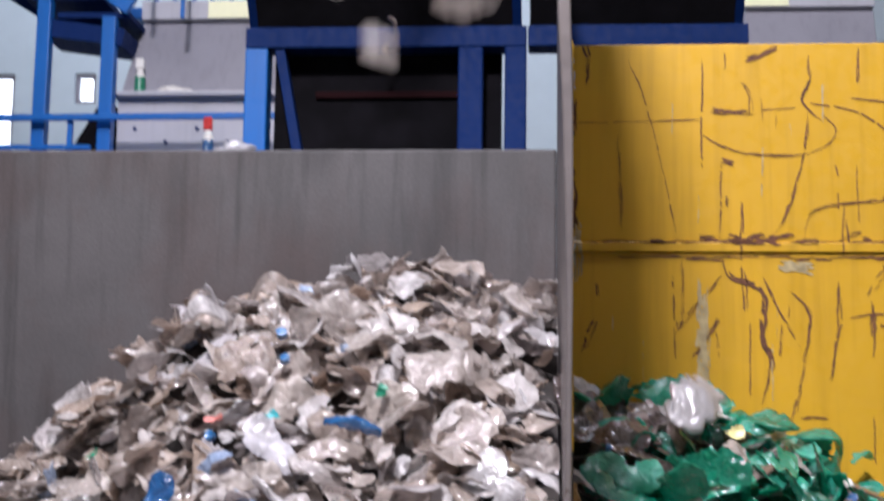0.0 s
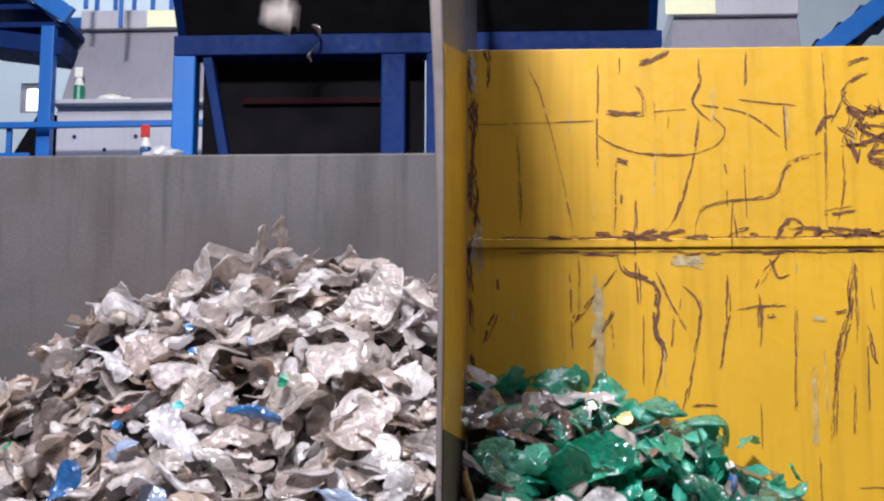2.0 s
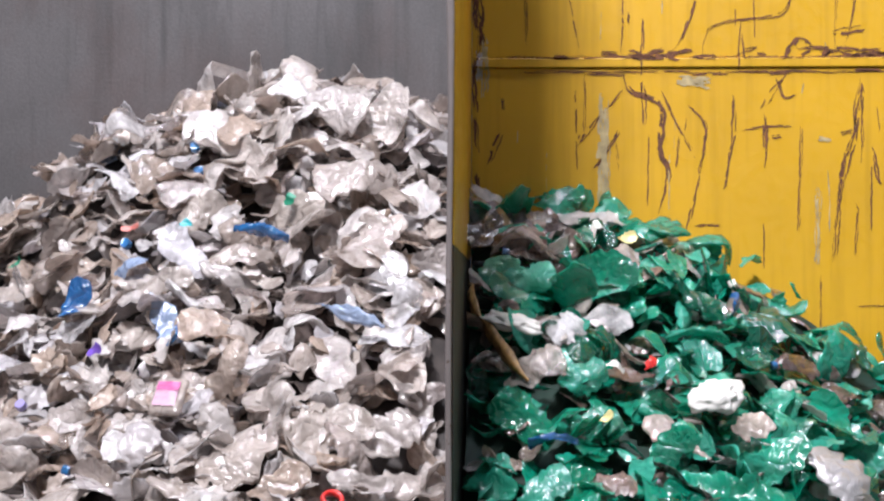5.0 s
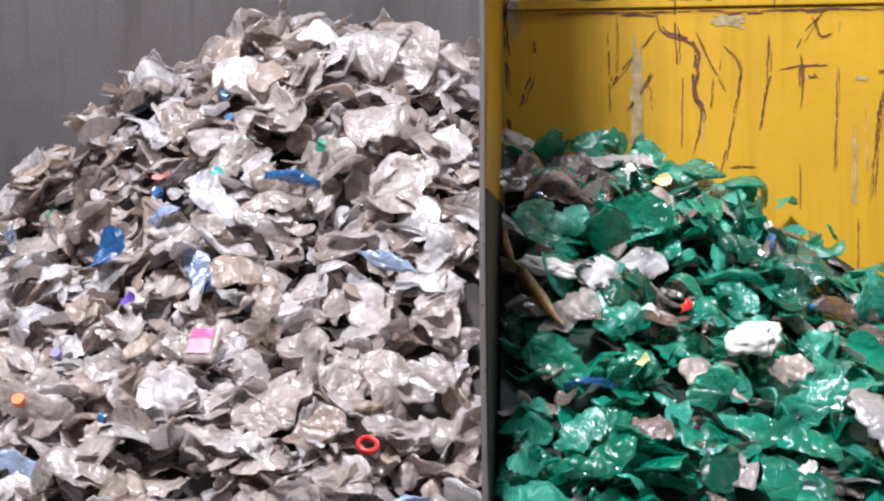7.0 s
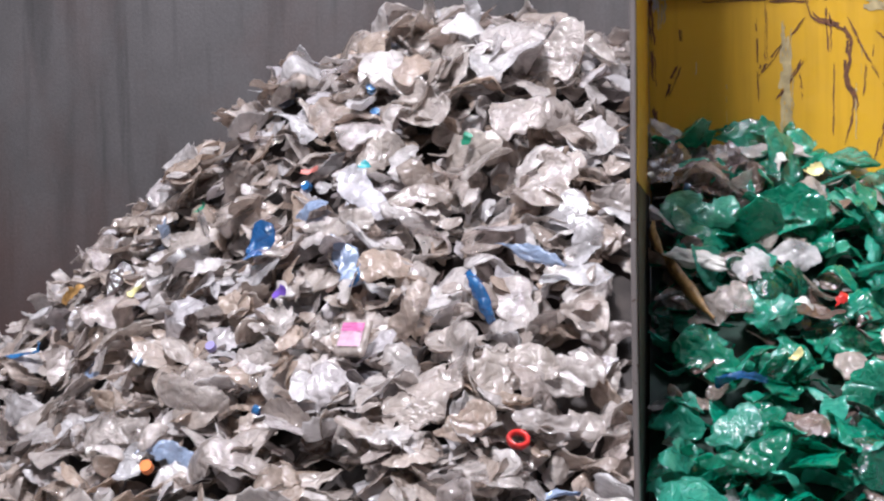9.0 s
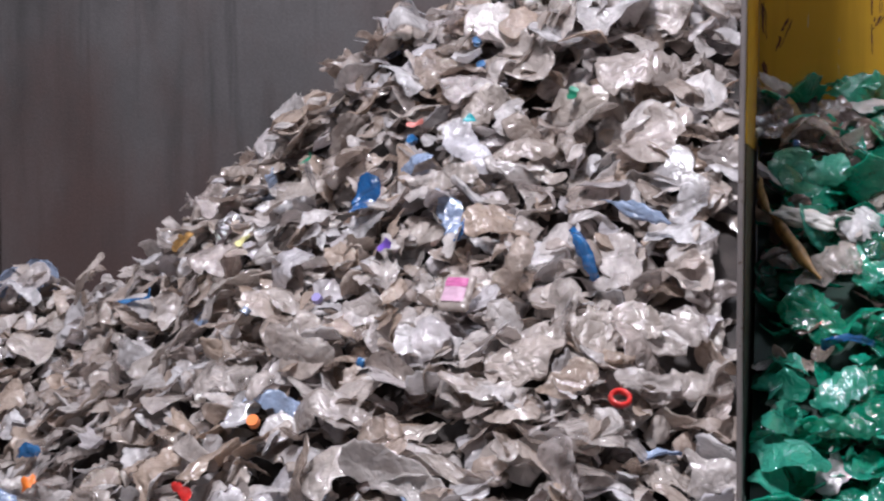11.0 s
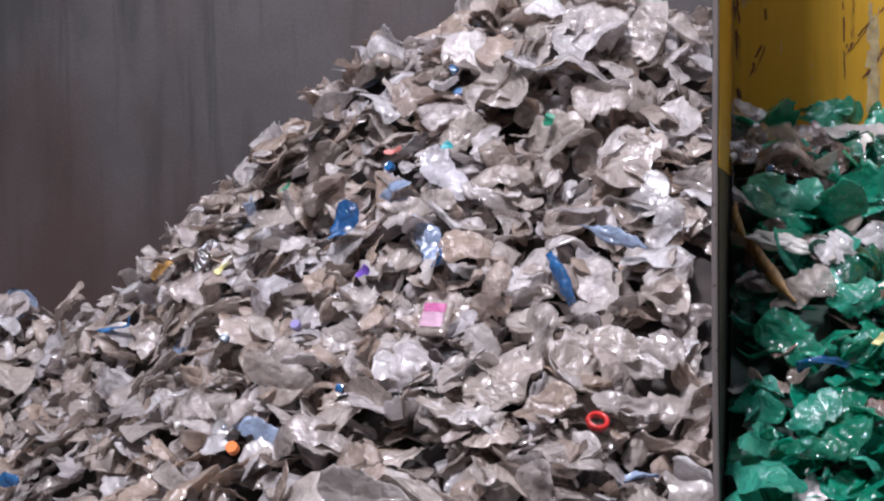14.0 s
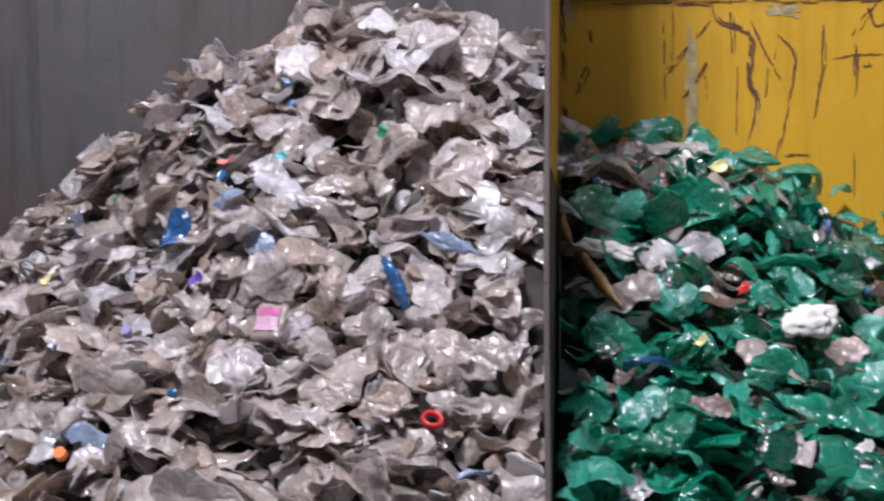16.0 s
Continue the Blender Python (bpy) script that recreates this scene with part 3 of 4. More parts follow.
    i = np.arange(nu * nv).reshape(nu, nv)
    j = np.roll(i, -1, 1)
    q = np.stack([i[:-1], j[:-1], j[1:], i[1:]], -1).reshape(-1, 4)
    q = np.vstack([q, [[i[0, k], i[0, k + 1], i[0, nv - 2 - k], i[0, nv - 1 - k]] for k in range(nv // 2 - 1)],
                   [[i[-1, nv - 1 - k], i[-1, nv - 2 - k], i[-1, k + 1], i[-1, k]] for k in range(nv // 2 - 1)]])
    return vs, q


def turn_to(nx, ny, nz, rng, spread):
    """Random turns of a piece that settles between the slope and the level."""
    n = np.array([nx * 0.6, ny * 0.6, nz + 0.4]) + rng.normal(0, spread, 3)
    n /= np.linalg.norm(n)
    h = rng.normal(0, 1, 3)
    e = np.cross(n, h)
    e /= np.linalg.norm(e)
    return np.stack([e, np.cross(n, e), n], 1)


def slope_normal(fn, x, y):
    e = 0.05
    n = np.array([-(fn(x + e, y) - fn(x - e, y)) / (2 * e), -(fn(x, y + e) - fn(x, y - e)) / (2 * e), 1.0])
    return n / np.linalg.norm(n)


def scatter_stuff(name, fn, count, x0, x1, y0, y1, mats, shares, label, seed, stop=None, spread=0.42, small=0.09, large=0.29):
    rng = np.random.default_rng(seed)
    kit = [crushed(rng, 16, 12) for _ in range(80)]
    V, Q, mi, base = [], [], [], 0
    for _ in range(count):
        x, y = rng.uniform(x0, x1), rng.uniform(y0, y1)
        z = float(fn(x, y))
        if z < 0.05:
            continue
        n = slope_normal(fn, x, y)
        vs, q = kit[rng.integers(len(kit))]
        size = rng.triangular(small, 0.13, large) * np.array([1, rng.uniform(0.65, 1.15), 1])
        rot = turn_to(*n, rng, spread)
        at = np.array([x, y, z]) + n * rng.uniform(-0.15, 0.03)
        V.append((vs * size) @ rot.T + at)
        Q.append(q + base)
        base += len(vs)
        mi.append(np.full(len(q), rng.choice(len(mats), p=shares)))
    V, Q, mi = np.vstack(V), np.vstack(Q), np.concatenate(mi)
    if stop:
        V[:, 0] = np.clip(V[:, 0], stop[0], stop[1])
        V[:, 1] = np.minimum(V[:, 1], stop[2])
    me = bpy.data.meshes.new(name)
    me.vertices.add(len(V))
    me.vertices.foreach_set("co", V.ravel())
    me.loops.add(Q.size)
    me.loops.foreach_set("vertex_index", Q.ravel().astype(np.int32))
    me.polygons.add(len(Q))
    me.polygons.foreach_set("loop_start", np.arange(0, Q.size, 4, dtype=np.int32))
    for m in mats:
        me.materials.append(m)
    me.polygons.foreach_set("material_index", mi.astype(np.int32))
    me.polygons.foreach_set("use_smooth", np.repeat(np.random.default_rng(seed).random(len(Q) // len(q) + 1) < 0.8, len(q))[:len(Q)])
    me.update(calc_edges=True)
    me.validate()
    return tagged(new(name, me), label, "plastic heap", kind="stuff")


# dark sheets below the loose pieces, with the gaps' shade in their colour
heap_core("heap_body", heap_clear, -4.75, -0.13, 2.6, 8.08, 0.08, M_CORE, "packed crushed bottles under the heap's surface, coloured near-black as gap shade")
heap_core("heap_body_green", heap_green, -0.088, 4.2, 2.6, YY - 0.03, 0.08, M_COREG, "packed green plastic under the heap's surface, coloured near-black as gap shade")
scatter_stuff("crushed_bottle_heap", heap_clear, 4700, -4.7, -0.16, 3.7, 6.5, [M_CLEAR, M_SHEETG, M_CYAN, M_BROWN], [0.93, 0.045, 0.01, 0.015],
              "heap of crushed clear and beige plastic bottles against a concrete wall", 5, (-4.77, -0.127, 8.05))
scatter_stuff("green_plastic_heap", heap_green, 1950, -0.06, 2.9, 3.7, 5.85, [M_GREEN, M_CLEAR, M_BROWN, M_SHEETG], [0.66, 0.17, 0.12, 0.05],
              "heap of crushed green bottles mixed with clear and brown plastic", 6, (-0.093, 4.2, 5.93))

# single crushed bottles on the heaps' skin
RNG = np.random.default_rng(11)


def bottle_mesh(name, rng, mat, size, nu=19, nv=16):
    vs, q = crushed(rng, nu, nv)
    vs = vs * np.array([size, size * rng.uniform(0.8, 1.3), size])
    me = bpy.data.meshes.new(name)
    me.from_pydata(vs.tolist(), [], q.tolist())
    me.materials.append(mat)
    me.polygons.foreach_set("use_smooth", [True] * len(me.polygons))
    return me


KIT_CLEAR = [bottle_mesh("crushed_bottle", RNG, M_CLEAR, RNG.uniform(0.15, 0.27)) for _ in range(24)]
KIT_GREEN = [bottle_mesh("crushed_green_bottle", RNG, M_GREEN, RNG.uniform(0.2, 0.3)) for _ in range(14)]


def lay(me, fn, x, y, rng, lift=0.03, spread=0.42):
    n = slope_normal(fn, x, y)
    rot = turn_to(*n, rng, spread)
    at = np.array([x, y, float(fn(x, y))]) + n * lift
    return Matrix.Translation(at) @ Matrix(rot.tolist()).to_4x4()


def cap_on(ob, mat):
    me_x = min(v.co.x for v in ob.data.vertices)
    bm = tube(0.016, -0.012, 0.012, 0.015, 14)
    bmesh.ops.rotate(bm, verts=bm.verts, matrix=Euler((0, radians(90), 0)).to_matrix())
    z = [v.co for v in ob.data.vertices if v.co.x < me_x + 0.012]
    c = sum(z, Vector()) / len(z)
    bmesh.ops.translate(bm, verts=bm.verts, vec=c)
    part("bottle_cap", bm, mat, ob, "small screw cap")


CAPS = [M_BLUEP, M_WHITE, M_GREENC, M_BLUEP, M_WHITE, M_CYAN]
for k in range(230):
    x, y = RNG.uniform(-4.4, -0.25), RNG.uniform(4.1, 5.9)
    if float(heap_clear(x, y)) < 0.2:
        continue
    ob = new("crushed_bottle", KIT_CLEAR[k % len(KIT_CLEAR)])
    ob.matrix_world = lay(ob.data, heap_clear, x, y, RNG)
    tagged(ob, "crushed clear plastic bottle lying on the bottle heap", "bottle", "crushed bottles on the heap")
    if k % 20 == 0:
        cap_on(ob, CAPS[(k // 20) % len(CAPS)])
for k in range(110):
    x, y = RNG.uniform(0.05, 2.3), RNG.uniform(4.1, 5.75)
    if float(heap_green(x, y)) < 0.2:
        continue
    ob = new("crushed_green_bottle", KIT_GREEN[k % len(KIT_GREEN)])
    ob.matrix_world = lay(ob.data, heap_green, x, y, RNG)
    tagged(ob, "crushed translucent green plastic bottle on the green heap", "bottle", "crushed green bottles on the heap")


# ---------- machines behind the bay walls ----------
def conveyor_front(x0, x1, label):
    c = thing("belt_conveyor", label, "conveyor", group="discharge conveyors")
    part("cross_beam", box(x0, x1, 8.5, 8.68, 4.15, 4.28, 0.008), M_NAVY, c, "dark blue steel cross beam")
    return c


c1 = conveyor_front(-2.01, -0.3, "dark blue discharge conveyor with black belt above the bay wall")
part("leg", box(-2.01, -1.87, 8.5, 8.66, 0, 4.149, 0.01), M_BLUE, c1, "blue steel leg")
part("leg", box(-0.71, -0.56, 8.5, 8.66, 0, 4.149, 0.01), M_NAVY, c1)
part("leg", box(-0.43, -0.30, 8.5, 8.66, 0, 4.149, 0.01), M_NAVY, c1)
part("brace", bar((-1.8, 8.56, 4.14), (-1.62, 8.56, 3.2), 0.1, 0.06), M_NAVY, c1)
# black sheet that fills the shaded space between the legs
part("flap", box(-1.86, -0.452, 8.7, 8.74, 2.6, 4.22, 0.004), M_BELT, c1, "black flap under the conveyor, shade put into its colour")
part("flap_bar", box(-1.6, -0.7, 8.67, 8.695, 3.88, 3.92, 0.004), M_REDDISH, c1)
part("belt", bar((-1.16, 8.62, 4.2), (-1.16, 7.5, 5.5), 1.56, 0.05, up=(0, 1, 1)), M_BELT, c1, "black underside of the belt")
part("belt_top", box(-1.9, -0.42, 7.45, 12.0, 5.5, 5.54, 0.004), M_BELT, c1)
part("side_frame", bar((-1.96, 8.6, 4.28), (-1.96, 7.45, 5.6), 0.06, 0.12), M_NAVY, c1)
part("side_frame", bar((-0.36, 8.6, 4.28), (-0.36, 7.45, 5.6), 0.06, 0.12), M_NAVY, c1)
c2 = conveyor_front(-0.29, 1.02, "dark blue discharge conveyor with black belt above the yellow wall")
part("leg", box(0.9, 1.02, 8.5, 8.66, 0, 4.149, 0.01), M_NAVY, c2)
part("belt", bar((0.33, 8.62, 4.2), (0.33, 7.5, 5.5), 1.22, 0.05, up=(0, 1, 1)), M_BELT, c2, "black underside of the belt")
part("belt_top", box(-0.25, 0.95, 7.45, 12.0, 5.5, 5.54, 0.004), M_BELT, c2)
part("side_frame", bar((0.96, 8.6, 4.28), (0.96, 7.45, 5.6), 0.06, 0.12), M_NAVY, c2)


def housing(x0, x1, y, zb, zl, zt, patch, label):
    h = thing("machine_housing", label, "machine")
    part("base_box", box(x0 - 0.02, x1, y, y + 1.2, 0, zl - 0.04, 0.01), M_HOUSE, h)
    part("ledge", box(x0 - 0.04, x1, y - 0.12, y + 0.2, zl - 0.04, zl, 0.006), M_HOUSE, h, "pale narrow ledge")
    bm = box(x0, x1, y + 0.02, y + 1.2, zl + 0.001, zt - 0.18, 0.01)
    for v in bm.verts:
        if v.co.z > (zl + zt) / 2:
            v.co.x += 0.1 if v.co.x < (x0 + x1) / 2 else 0
            v.co.y += 0.25 if v.co.y < y + 0.5 else 0
    part("hood", bm, M_GREYP, h, "grey sloping hood panel")
    part("top_strip", box(x0 + 0.1, x1, y + 0.2, y + 1.2, zt - 0.179, zt, 0.01), M_HOUSE, h)
    # skylight reflected on the housing, painted as a bright pale yellow strip
    part("reflection_panel", box(*patch, y + 0.19, y + 0.198, zt - 0.17, zt - 0.01), M_SKYREFL, h, "pale yellow strip painted as a reflection of skylight")
    for k in range(4):
        bolt = tube(0.018, -0.01, 0.01, seg=8)
        bmesh.ops.rotate(bolt, verts=bolt.verts, matrix=Euler((radians(90), 0, 0)).to_matrix())
        bmesh.ops.translate(bolt, verts=bolt.verts, vec=(x0 + 0.15 + k * 0.28, y - 0.005, zl - 0.32 - 0.12 * (k % 2)))
        part("bolt", bolt, M_NAVY, h)
    return h


housing(-3.98, -2.3, 12.3, 4.0, 4.87, 5.8, (-3.26, -2.6), "pale grey conveyor housing with sloping hood behind the bay")
housing(1.48, 2.7, 12.3, 4.0, 4.87, 5.86, (1.5, 1.95), "pale grey machine housing behind the yellow wall")

# blue walkway: posts, rails and stair
deck = thing("steel_walkway", "bright blue steel walkway with posts, rails and stair", "walkway")
for x, top in ((-4.67, 5.75), (-4.08, 5.5)):
    part("post", box(x, x + 0.12, 12.0, 12.12, 0, top, 0.008), M_BLUE, deck)
part("deck_plate", box(-7.0, -2.3, 11.5, 12.2, 4.05, 4.13, 0.01), M_BLUE, deck)
part("rail", bar((-7.0, 11.9, 4.55), (-2.3, 11.9, 4.57), 0.05, 0.055), M_BLUE, deck)
for x in (-6.0, -5.3, -4.32):
    part("rail_post", box(x, x + 0.045, 11.93, 11.975, 4.13, 4.54, 0.004), M_BLUE, deck)
part("lower_rail", bar((-7.0, 11.92, 4.32), (-4.1, 11.92, 4.3), 0.04, 0.04), M_BLUE, deck)
part("stringer", bar((-6.17, 12.0, 7.17), (-3.82, 12.0, 5.58), 0.06, 0.16), M_BLUE, deck)
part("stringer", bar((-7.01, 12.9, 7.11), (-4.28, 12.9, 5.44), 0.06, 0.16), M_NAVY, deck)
part("soffit", bar((-4.62, 12.3, 5.42), (-3.9, 12.3, 5.32), 0.5, 0.16), M_NAVY, deck, "blue underside of the landing, darkened as shade")
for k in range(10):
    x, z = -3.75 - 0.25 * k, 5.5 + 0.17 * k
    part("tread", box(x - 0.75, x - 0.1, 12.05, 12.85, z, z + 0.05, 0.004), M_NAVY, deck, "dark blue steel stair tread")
part("hand_rail", bar((-5.6, 12.0, 7.35), (-3.2, 12.0, 6.0), 0.04, 0.04), M_BLUE, deck)
for k in range(7):
    x = -5.3 + 0.32 * k
    part("stanchion", box(x, x + 0.035, 11.98, 12.015, 6.55 - 0.18 * k, 7.18 - 0.18 * k, 0.003), M_BLUE, deck)
part("chute", bar((-4.5, 12.5, 4.0), (-4.05, 12.5, 4.78), 0.3, 0.25), M_BELT, deck, "black inclined chute")
part("upper_deck", box(-4.4, -1.9, 13.5, 15.0, 5.95, 6.07, 0.01), M_BLUE, deck)
for k in range(12):
    part("baluster", box(-4.1 + 0.19 * k, -4.06 + 0.19 * k, 13.6, 13.64, 6.07, 6.9, 0.003), M_BLUE, deck)
part("upper_rail", bar((-4.4, 13.6, 6.9), (-1.9, 13.6, 6.9), 0.06, 0.06), M_BLUE, deck)
part("mid_rail", bar((-4.4, 13.62, 6.5), (-1.9, 13.62, 6.5), 0.04, 0.04), M_BLUE, deck)

stair = thing("steel_stair", "dark blue steel stair beside the machine housing", "stair")
part("stringer", bar((2.86, 12.45, 5.3), (4.4, 12.45, 6.5), 0.06, 0.18), M_BLUE, stair)
part("stringer", bar((2.86, 13.3, 5.3), (4.4, 13.3, 6.5), 0.06, 0.18), M_NAVY, stair)
for k in range(8):
    x, z = 2.9 + 0.2 * k, 5.4 + 0.155 * k
    part("tread", box(x - 0.06, x + 0.3, 12.49, 13.26, z, z + 0.045, 0.004), M_NAVY, stair)
part("post", box(3.0, 3.1, 12.5, 12.6, 0, 5.38, 0.006), M_BLUE, stair)

beam2 = thing("roof_truss", "blue steel lattice truss under the roof", "truss")
part("chord", bar((1.0, 14.0, 6.75), (6.0, 14.0, 6.75), 0.08, 0.12), M_NAVY, beam2)
part("chord", bar((1.0, 14.0, 7.6), (6.0, 14.0, 7.6), 0.08, 0.12), M_BLUE, beam2)
for x in (1.1, 5.9):
    part("hanger", bar((x, 14.0, 6.7), (x, 14.0, 11.0), 0.06, 0.06), M_BLUE, beam2)
for k in range(9):
    part("lattice_bar", bar((1.2 + 0.5 * k, 14.0, 6.8), (1.2 + 0.5 * (k + 1), 14.0, 7.55) if k % 2 else (1.2 + 0.5 * (k - 1), 14.0, 7.55), 0.05, 0.05), M_BLUE, beam2)


# small bottles standing on the machines
def small_bottle(at, mats, label, h=0.3):
    b = thing("spray_bottle", label, "bottle", at)
    part("body", tube(0.05, 0, h * 0.45, 0.048), mats[0], b)
    part("shoulder", tube(0.048, h * 0.45 + 0.001, h * 0.68, 0.025), mats[1], b)
    part("spray_head", box(-0.045, 0.032, -0.02, 0.02, h * 0.68 + 0.001, h, 0.012), mats[2], b)
    return b


small_bottle((-3.0, 11.63, 4.131), (M_BLUEP, M_WHITE, M_RED), "blue and white bottle with red spray head on the blue rail", 0.36)
small_bottle((-3.8, 12.28, 4.871), (M_GREENC, M_WHITE, M_WHITE), "green and white spray bottle on the housing ledge", 0.32)


bm = bmesh.new()
film = []
for k in range(22):
    f = k / 21
    cx, cz = -1.13 + 0.045 * math.sin(5.2 * f) + 0.05 * f * f * math.sin(9 * f), 4.31 - 0.27 * f + 0.02 * math.sin(8 * f)
    w = 0.009 * (1 + 0.5 * math.sin(12 * f))
    film.append([bm.verts.new((cx - w, 8.44 + 0.02 * math.sin(7 * f), cz)), bm.verts.new((cx + w, 8.43 - 0.02 * math.sin(6 * f), cz + 0.012)), bm.verts.new((cx + w, 8.434 - 0.02 * math.sin(6 * f), cz + 0.013)), bm.verts.new((cx - w, 8.444 + 0.02 * math.sin(7 * f), cz + 0.001))])
for a, b in zip(film, film[1:]):
    for j in range(4):
        bm.faces.new((a[j], b[j], b[(j + 1) % 4], a[(j + 1) % 4]))
part("hanging_film", bm, M_BROWN, c1, "curled torn strip of film hanging from the beam", smooth=True)

# ---------- bottles that lie with a broad side outwards ----------
HRNG = np.random.default_rng(23)


def facing(fn, x, y, angle, lift, rng, tilt=0.22, lean=0.75):
    lean = lean * (0.25 if y > 5.5 and fn is heap_clear else 1.0)
    n = slope_normal(fn, x, y) + np.array([0.05, -lean, 0.1]) + rng.normal(0, tilt, 3)
    n /= np.linalg.norm(n)
    right = np.array([1.0, 0, 0]) - n * n[0]
    right /= np.linalg.norm(right)
    up = np.cross(n, right)
    c, sn = math.cos(radians(angle)), math.sin(radians(angle))
    e = c * right + sn * up
    rot = np.stack([e, np.cross(n, e), n], 1)
    at = np.array([x, y, float(fn(x, y))]) + slope_normal(fn, x, y) * lift
    return Matrix.Translation(at) @ Matrix(rot.tolist()).to_4x4()


def shown(name, fn, x, y, length, width, angle, mat, label, group):
    vs, q = crushed(HRNG, 26, 20)
    y -= 0.04
    w = vs[:, 1].max() - vs[:, 1].min()
    vs = vs * np.array([length, width / w, length])
    me = bpy.data.meshes.new(name)
    me.from_pydata(vs.tolist(), [], q.tolist())
    me.materials.append(mat)
    me.polygons.foreach_set("use_smooth", [True] * len(me.polygons))
    ob = new(name, me)
    ob.matrix_world = facing(fn, x, y, angle, 0.06 if y < 5.5 else 0.0, HRNG)
    if HRNG.random() < 0.1:
        cap_on(ob, CAPS[int(HRNG.integers(len(CAPS)))])
    return tagged(ob, label, "bottle", group)


def shown_clear(x, y, length, width, angle):
    kind = "large" if length > 0.25 else "small"
    return shown("crushed_bottle", heap_clear, x, y, length, width, angle, M_CLEAR, "%s flattened clear plastic bottle on the bottle heap" % kind, "crushed bottles on the heap")


def shown_green(x, y, length, width, angle, mat=None):
    mat = mat or M_GREEN
    word = {M_GREEN: "green", M_CLEAR: "cloudy clear", M_BROWN: "brown"}[mat]
    return shown("crushed_green_bottle" if mat is M_GREEN else "crushed_bottle", heap_green, x, y, length, width, angle, mat,
                 "flattened %s plastic bottle on the green heap" % word, "crushed %s bottles on the green heap" % word)


shown_clear(-0.51, 5.37, 0.32, 0.21, 10)
shown_clear(-0.44, 5.13, 0.26, 0.20, 60)
shown_clear(-1.10, 5.20, 0.31, 0.14, -50)
shown_clear(-1.29, 5.79, 0.21, 0.14, 0)
shown_clear(-1.14, 5.49, 0.29, 0.13, 55)
shown_clear(-0.95, 4.91, 0.23, 0.16, 10)
shown_clear(-0.30, 4.75, 0.16, 0.15, 0)
shown_clear(-0.52, 4.53, 0.28, 0.20, 30)
shown_clear(-0.83, 4.68, 0.20, 0.10, 60)
shown_clear(-0.31, 4.93, 0.18, 0.13, 70)
shown_clear(-1.27, 5.16, 0.16, 0.08, 0)
shown_clear(-1.86, 5.47, 0.34, 0.14, 20)
shown_clear(-1.35, 4.83, 0.16, 0.14, 0)
shown_clear(-1.53, 5.00, 0.16, 0.10, -30)
shown_clear(-1.40, 4.71, 0.21, 0.12, 10)
shown_clear(-0.90, 4.31, 0.22, 0.09, -20)
shown_clear(-1.74, 5.01, 0.25, 0.17, 50)
shown_clear(-0.47, 5.61, 0.20, 0.09, -15)
shown_clear(-0.88, 5.57, 0.20, 0.11, 80)
shown_clear(-0.22, 5.09, 0.16, 0.12, 0)
shown_clear(-0.63, 4.31, 0.20, 0.10, 30)
shown_clear(-1.37, 4.36, 0.27, 0.14, 0)
shown_clear(-1.07, 4.51, 0.20, 0.13, 0)
shown_clear(-0.40, 4.37, 0.21, 0.09, 10)
shown_clear(-1.20, 4.47, 0.22, 0.07, -20)
shown_clear(-1.75, 4.96, 0.27, 0.19, 60)
shown_clear(-1.84, 5.43, 0.27, 0.16, 20)
shown_clear(-1.15, 5.10, 0.23, 0.12, 0)
shown_clear(-1.11, 5.38, 0.26, 0.15, 50)
shown_clear(-2.33, 5.71, 0.44, 0.15, 15)
shown_clear(-2.45, 5.27, 0.21, 0.14, -30)
shown_clear(-1.99, 4.47, 0.25, 0.12, 80)
shown_clear(-3.41, 5.08, 0.25, 0.12, 10)
shown_clear(-2.23, 4.52, 0.26, 0.12, -30)
shown_clear(-1.06, 4.10, 0.41, 0.14, -25)
shown_clear(-0.21, 4.17, 0.23, 0.15, -50)
shown_clear(-1.66, 4.21, 0.16, 0.11, 30)
shown_clear(-1.56, 4.59, 0.27, 0.13, -20)
shown_clear(-2.10, 5.83, 0.22, 0.24, 60)
shown_clear(-1.26, 5.68, 0.21, 0.14, 10)
shown_clear(-0.77, 5.60, 0.22, 0.12, 85)
shown_clear(-1.46, 5.10, 0.19, 0.13, 20)
shown_clear(-0.89, 5.15, 0.23, 0.12, 10)
shown_clear(-1.37, 4.68, 0.23, 0.13, 30)
shown_clear(-1.09, 4.51, 0.20, 0.15, 60)
shown_clear(-0.87, 4.30, 0.23, 0.10, -15)
shown_clear(-0.34, 4.56, 0.22, 0.16, 20)
shown_green(0.14, 4.84, 0.21, 0.14, 20, M_CLEAR)
shown_green(0.24, 4.99, 0.16, 0.13, 40, M_CLEAR)
shown_green(0.97, 5.44, 0.26, 0.19, 50)
shown_green(0.91, 5.25, 0.2, 0.14, 70)
shown_green(0.60, 4.96, 0.19, 0.10, 10)
shown_green(0.11, 4.68, 0.24, 0.16, -40)
shown_green(0.33, 4.64, 0.16, 0.14, 30)
shown_green(0.61, 4.49, 0.27, 0.17, 20)
shown_green(0.87, 4.73, 0.27, 0.15, 30)
shown_green(0.84, 4.59, 0.22, 0.13, -20)
shown_green(0.17, 4.41, 0.18, 0.12, 35)
shown_green(0.01, 4.32, 0.19, 0.10, 60)
shown_green(0.16, 4.29, 0.20, 0.07, 0)
shown_green(1.06, 5.34, 0.21, 0.12, 15, M_BROWN)
shown_green(0.82, 4.83, 0.14, 0.11, 20, M_CLEAR)
shown_green(0.35, 4.43, 0.17, 0.13, 0, M_BROWN)
shown_green(0.34, 5.29, 0.35, 0.13, -15)
shown_green(0.13, 5.22, 0.20, 0.14, 10)
shown_green(0.03, 5.26, 0.16, 0.18, 80)
